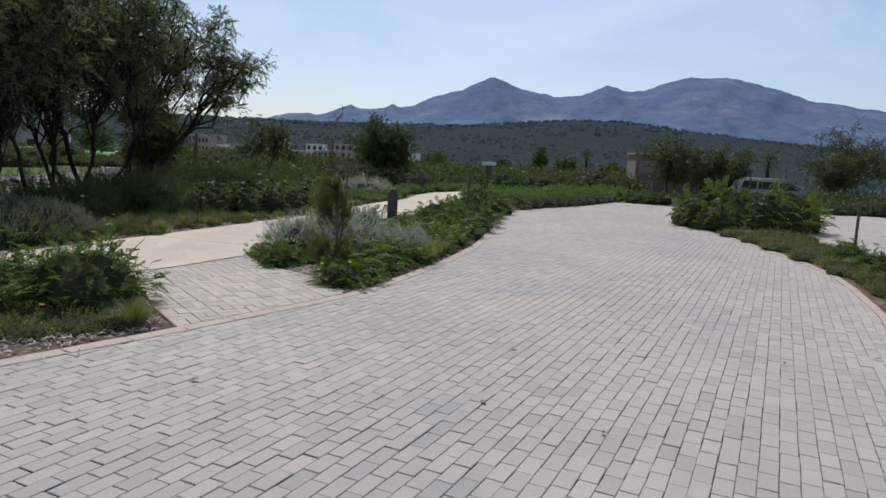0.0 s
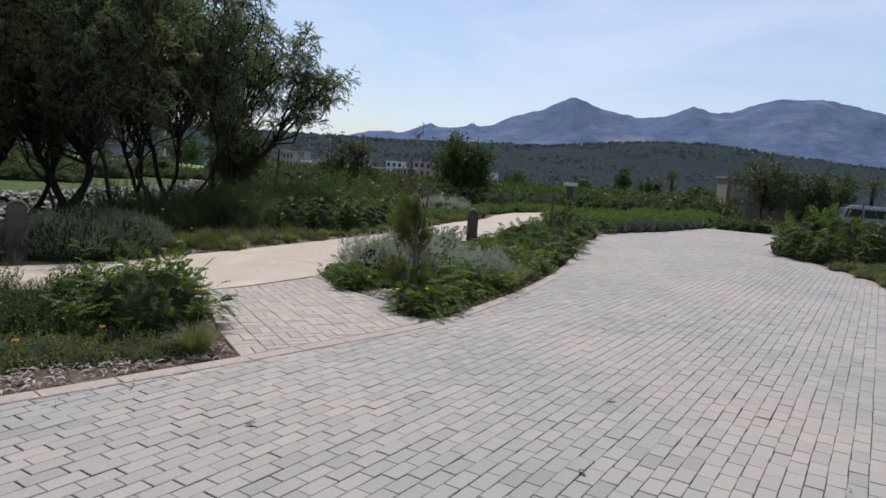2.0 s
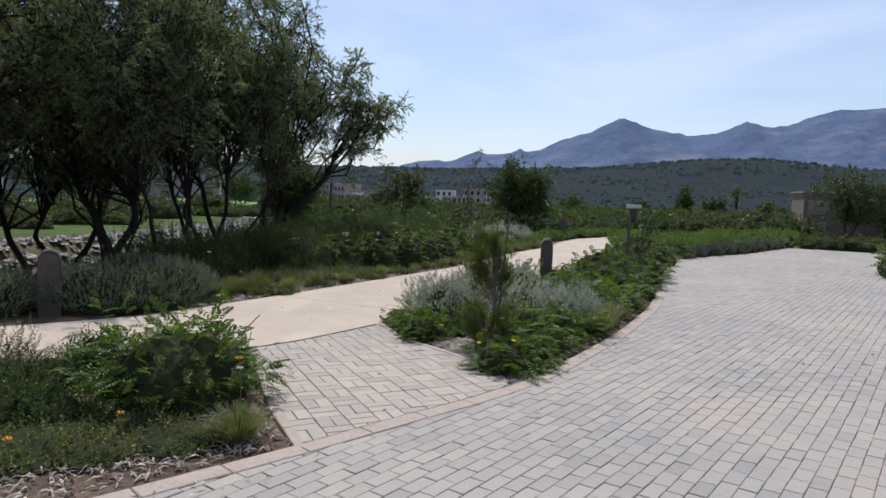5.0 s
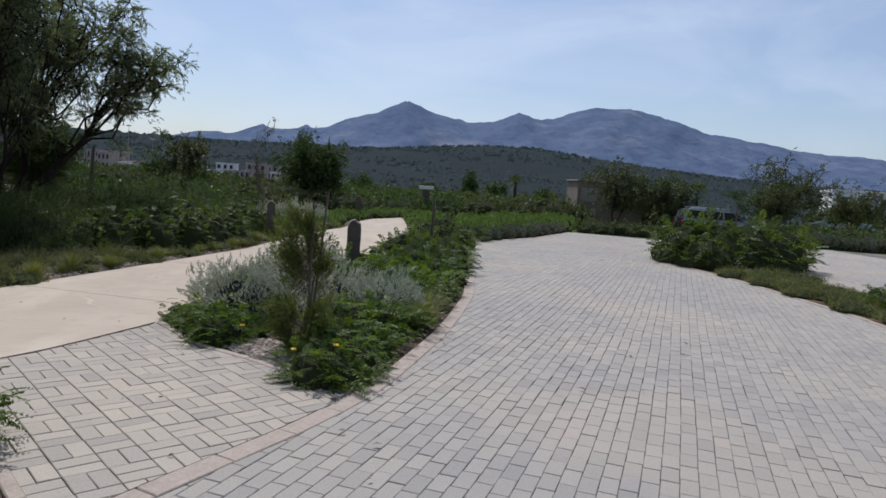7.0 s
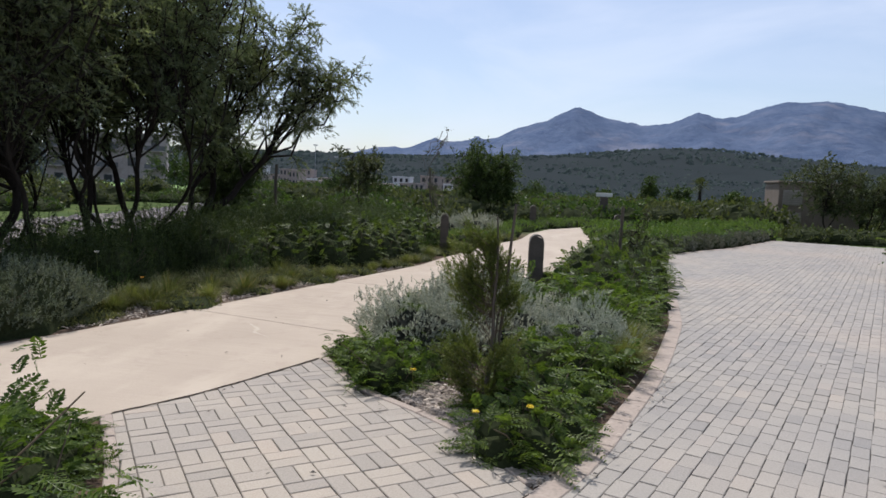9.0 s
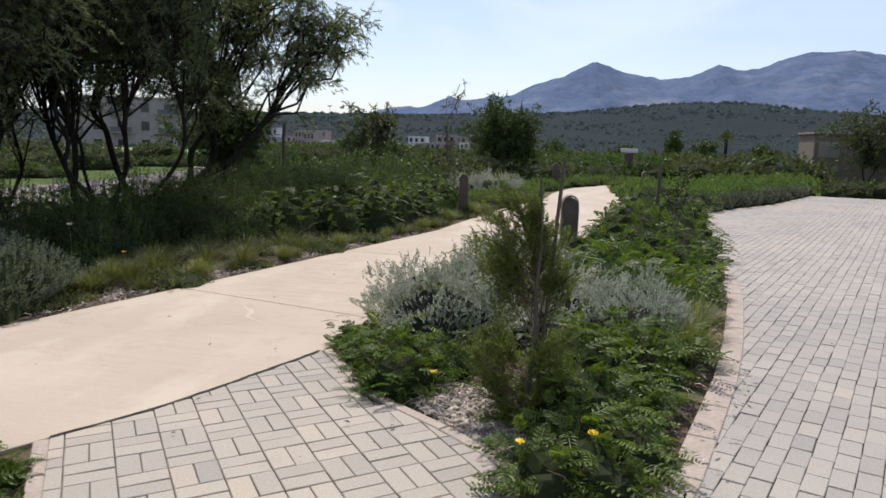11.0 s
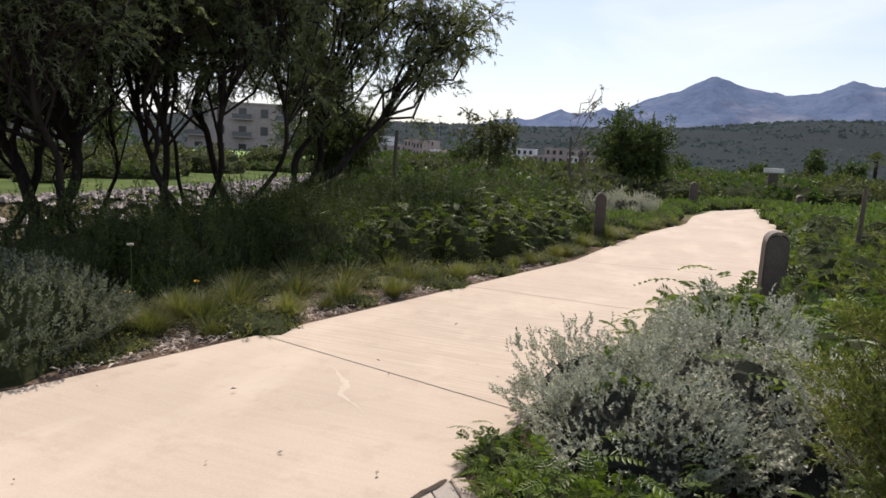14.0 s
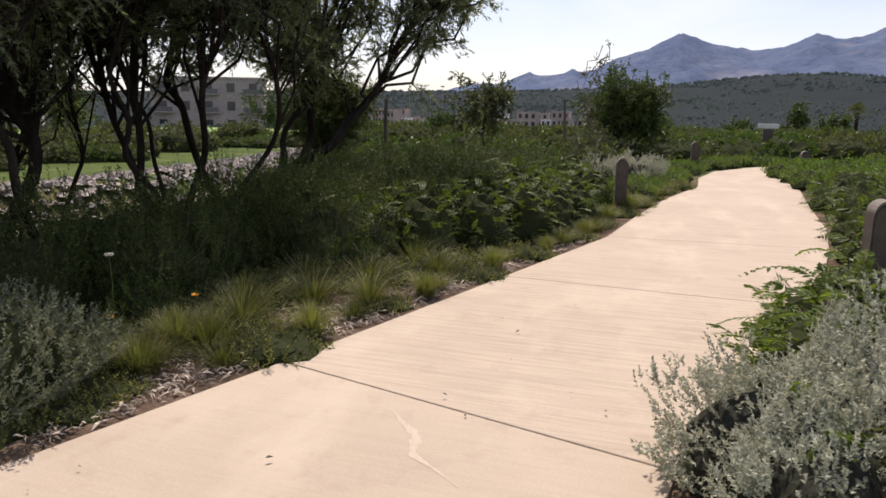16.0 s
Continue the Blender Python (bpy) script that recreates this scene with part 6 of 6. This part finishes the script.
# ---- pale dried-water mark on the path ----
M_MARK = plain_mat("pale_dried_mark", (0.41, 0.35, 0.278), (0.46, 0.395, 0.318), 14, 0.9, bumpy=0.1)
mt_ = np.linspace(0, 1, 40)
mk = np.stack([np.interp(mt_, (0, 0.3, 0.5, 0.7, 1), (-5.42, -5.25, -5.17, -5.12, -4.86)), np.interp(mt_, (0, 0.3, 0.5, 0.7, 1), (11.52, 11.36, 11.25, 11.1, 10.9))], -1) + 0.006 * np.stack([np.sin(mt_ * 17), np.cos(mt_ * 13)], -1)
mw = ((0.003 + 0.02 * np.sin(np.pi * mt_) ** 2) * (1 + 0.3 * np.sin(mt_ * 37) + 0.2 * np.sin(mt_ * 83)))[:, None]
md = unit(np.gradient(mk, axis=0))
mn = np.stack([-md[:, 1], md[:, 0]], -1)
mv = np.concatenate([np.c_[mk + mn * mw, np.full(40, 0.0012)], np.c_[mk - mn * mw, np.full(40, 0.0012)]])
tagged(new("dried_mark", mesh_of("dried_mark", mv, np.array([(i + 40, i + 41, i + 1, i) for i in range(39)]), M_MARK)), "pale dried water mark on the concrete path", "stain")

# ---- soil-filled joints round the crossing ----
M_JOINT = plain_mat("dark_joint_soil", (0.035, 0.028, 0.022), (0.10, 0.082, 0.066), 25, 1.0, bumpy=0.4, spec=0.1)


def joint_strip(line, width, z, label, seed):
    rnd = np.random.RandomState(seed)
    pts = np.array([(x, y) for x, y, _ in along(line, 0.03)])
    d = unit(np.gradient(pts, axis=0))
    side = np.stack([-d[:, 1], d[:, 0]], -1)
    n = len(pts)
    w1, w2 = (width * np.clip(np.convolve(rnd.uniform(-0.2, 1.6, n), np.ones(3) / 3, "same"), 0.12, 2)[:, None] for _ in range(2))
    v = np.concatenate([np.c_[pts + side * w1, np.full(n, z)], np.c_[pts, np.full(n, z + 0.004)], np.c_[pts - side * w2, np.full(n, z)]])
    i = np.arange(n - 1)
    f = np.concatenate([np.stack([i + n, i + n + 1, i + 1, i], -1), np.stack([i + 2 * n, i + 2 * n + 1, i + n + 1, i + n], -1)])
    return tagged(new("trim", mesh_of("trim", v, f, M_JOINT)), label, "joint", kind="structure")


joint_strip([(-4.93, 8.68), (-4.81, 8.87), (-4.64, 9.18), (-4.47, 9.6), (-4.31, 10.04), (-4.18, 10.40)], 0.014, 0.003, "dark soil-filled gap between concrete path and crossing", 5)
joint_strip([(-3.30, 6.46), (-2.99, 7.0), (-2.56, 7.7), (-2.27, 8.24)], 0.008, 0.006, "dark soil-filled gap between kerb and crossing", 6)

# ---- paving blocks, last ----
def paver_mesh(lx, ly, h=0.05, c=0.0038):
    """A block with a chamfered top: lx by ly metres, its top at z = 0."""
    a, b = lx / 2, ly / 2
    ring = np.array([(-1, -1), (1, -1), (1, 1), (-1, 1)])
    v = np.concatenate([np.c_[ring * (a, b), np.full(4, -h)], np.c_[ring * (a, b), np.full(4, -c)], np.c_[ring * (a - c, b - c), np.zeros(4)]])
    f = [(8, 9, 10, 11)] + [(4 + i, 4 + (i + 1) % 4, 8 + (i + 1) % 4, 8 + i) for i in range(4)] + [(i, (i + 1) % 4, 4 + (i + 1) % 4, 4 + i) for i in range(4)]
    return v, np.array(f)


def lay(parent, name, spots, lx, ly, near, stuff_label, mat):
    """Blocks at spots (x, y, heading): those for which near holds as parts, the rest joined."""
    v, f = paver_mesh(lx, ly)
    shared = mesh_of(name, v, f, mat)
    keep = [s for s in spots if near(s)]
    rest = [s for s in spots if not near(s)]
    rnd = np.random.RandomState(3)
    for x, y, h in keep:
        z, rx, ry = rnd.uniform(-0.002, 0.002), rnd.uniform(-0.7, 0.7), rnd.uniform(-0.7, 0.7)
        part(name, shared, parent, at=pose(x, y, z, rx, ry, math.degrees(h) + rnd.uniform(-0.8, 0.8)))
    if rest:
        s = np.array(rest)
        n = len(s)
        ang = s[:, 2] + rnd.uniform(-0.018, 0.018, n)
        s[:, :2] += rnd.uniform(-0.0022, 0.0022, (n, 2))
        ca, sa = np.cos(ang)[:, None], np.sin(ang)[:, None]
        vx, vy, vz = v[None, :, 0], v[None, :, 1], v[None, :, 2]
        tilt = rnd.uniform(-0.012, 0.012, (2, n, 1))
        X, Y = s[:, :1] + vx * ca - vy * sa, s[:, 1:2] + vx * sa + vy * ca
        Z = vz + vx * tilt[0] + vy * tilt[1] + rnd.uniform(-0.002, 0.002, (n, 1))
        V = np.stack([X, Y, Z], -1).reshape(-1, 3)
        F = (f[None, :5] + (np.arange(n) * len(v))[:, None, None]).reshape(-1, 4)
        ob = part(name + "_field", mesh_of(name + "_field", V, F, mat), parent, stuff_label)
        ob["kind"] = "stuff"


COURSE = radians(90 - 22.6)                    # heading of the courses
ux, uy = math.cos(COURSE), math.sin(COURSE)
vx_, vy_ = -uy, ux
PITCH_L, PITCH_W = 0.208, 0.1025
iu, iv = np.meshgrid(np.arange(-60, 260), np.arange(-340, 200))
su = (iu + 0.5 * (iv % 2)) * PITCH_L + 0.022 * np.sin(iv * 1.7) + 0.016 * np.sin(iv * 4.1)
sv = iv * PITCH_W
sv = sv + 0.006 * wobble(su, sv, 1.1, 2.0) + 0.0016 * wobble(su, sv, 4.3, 5.0)
bx, by = su * ux + sv * vx_, su * uy + sv * vy_
any_in, all_isl = np.zeros(bx.shape, bool), np.ones(bx.shape, bool)
for du, dv in ((-0.09, -0.04), (0.09, -0.04), (0.09, 0.04), (-0.09, 0.04)):
    qx, qy = bx + du * ux + dv * vx_, by + du * uy + dv * vy_
    any_in |= inside(qx, qy, ROAD)
    all_isl &= inside(qx, qy, ISLAND_R)
ok = any_in & ~all_isl & (by > -8.2) & (bx < 16) & (bx > -9.5)
spots = [(x, y, COURSE) for x, y in zip(bx[ok], by[ok])]
lay(road, "paver", spots, 0.2032, 0.0997, lambda s: -2.7 < s[0] < 0.2 and 6.0 < s[1] < 8.6, "running-bond grey concrete pavers", M_PAVER)

WEAVE = radians(129)
wx, wy = math.cos(WEAVE), math.sin(WEAVE)
def cut(poly, line):
    """The part of a convex outline on the left of each edge in line."""
    for (ax, ay), (ex, ey) in line:
        side = [(ex - ax) * (y - ay) - (ey - ay) * (x - ax) for x, y in poly]
        out = []
        for k, (x, y) in enumerate(poly):
            x2, y2 = poly[(k + 1) % len(poly)]
            s1, s2 = side[k], side[(k + 1) % len(poly)]
            if s1 >= 0:
                out.append((x, y))
            if s1 * s2 < 0:
                out.append((x + (x2 - x) * s1 / (s1 - s2), y + (y2 - y) * s1 / (s1 - s2)))
        poly = out
        if len(poly) < 3:
            return []
    return poly


def gap_to(px, py, a, b):
    """Distance from a point to the segment a-b."""
    dx, dy = b[0] - a[0], b[1] - a[1]
    k = max(0.0, min(1.0, ((px - a[0]) * dx + (py - a[1]) * dy) / (dx * dx + dy * dy)))
    return math.hypot(px - a[0] - dx * k, py - a[1] - dy * k)


def area(poly):
    return 0.5 * sum(x1 * y2 - x2 * y1 for (x1, y1), (x2, y2) in zip(poly, poly[1:] + poly[:1]))


edges = list(zip(CROSS, CROSS[1:] + CROSS[:1]))
cells = []
for i in range(-8, 36):
    for j in range(-20, 24):
        cx_, cy_ = -3.4 + (i * wx - j * wy) * 0.212, 7.4 + (i * wy + j * wx) * 0.212
        turn = (i + j) % 2
        for k in (-0.053, 0.053):
            ox, oy = (0, k) if turn else (k, 0)
            x, y = cx_ + ox * wx - oy * wy, cy_ + ox * wy + oy * wx
            h = WEAVE + (0 if turn else math.pi / 2)
            ch, sh = math.cos(h), math.sin(h)
            box = [(x + a * ch - b * sh, y + a * sh + b * ch) for a, b in ((-0.103, -0.05), (0.103, -0.05), (0.103, 0.05), (-0.103, 0.05))]
            hit = inside([q[0] for q in box], [q[1] for q in box], CROSS)
            if hit.all():
                cells.append((x, y, h))
            elif hit.any() or inside([x], [y], CROSS)[0]:
                piece = cut(box, [e for e in edges if gap_to(x, y, *e) < 0.115])
                if piece and area(piece) > 0.0012:
                    part("paver", prism("paver", piece, -0.05, -0.002, M_PAVER_LIGHT, 0.003), crossing)
lay(crossing, "paver", cells, 0.2065, 0.1015, lambda s: True, "", M_PAVER_LIGHT)
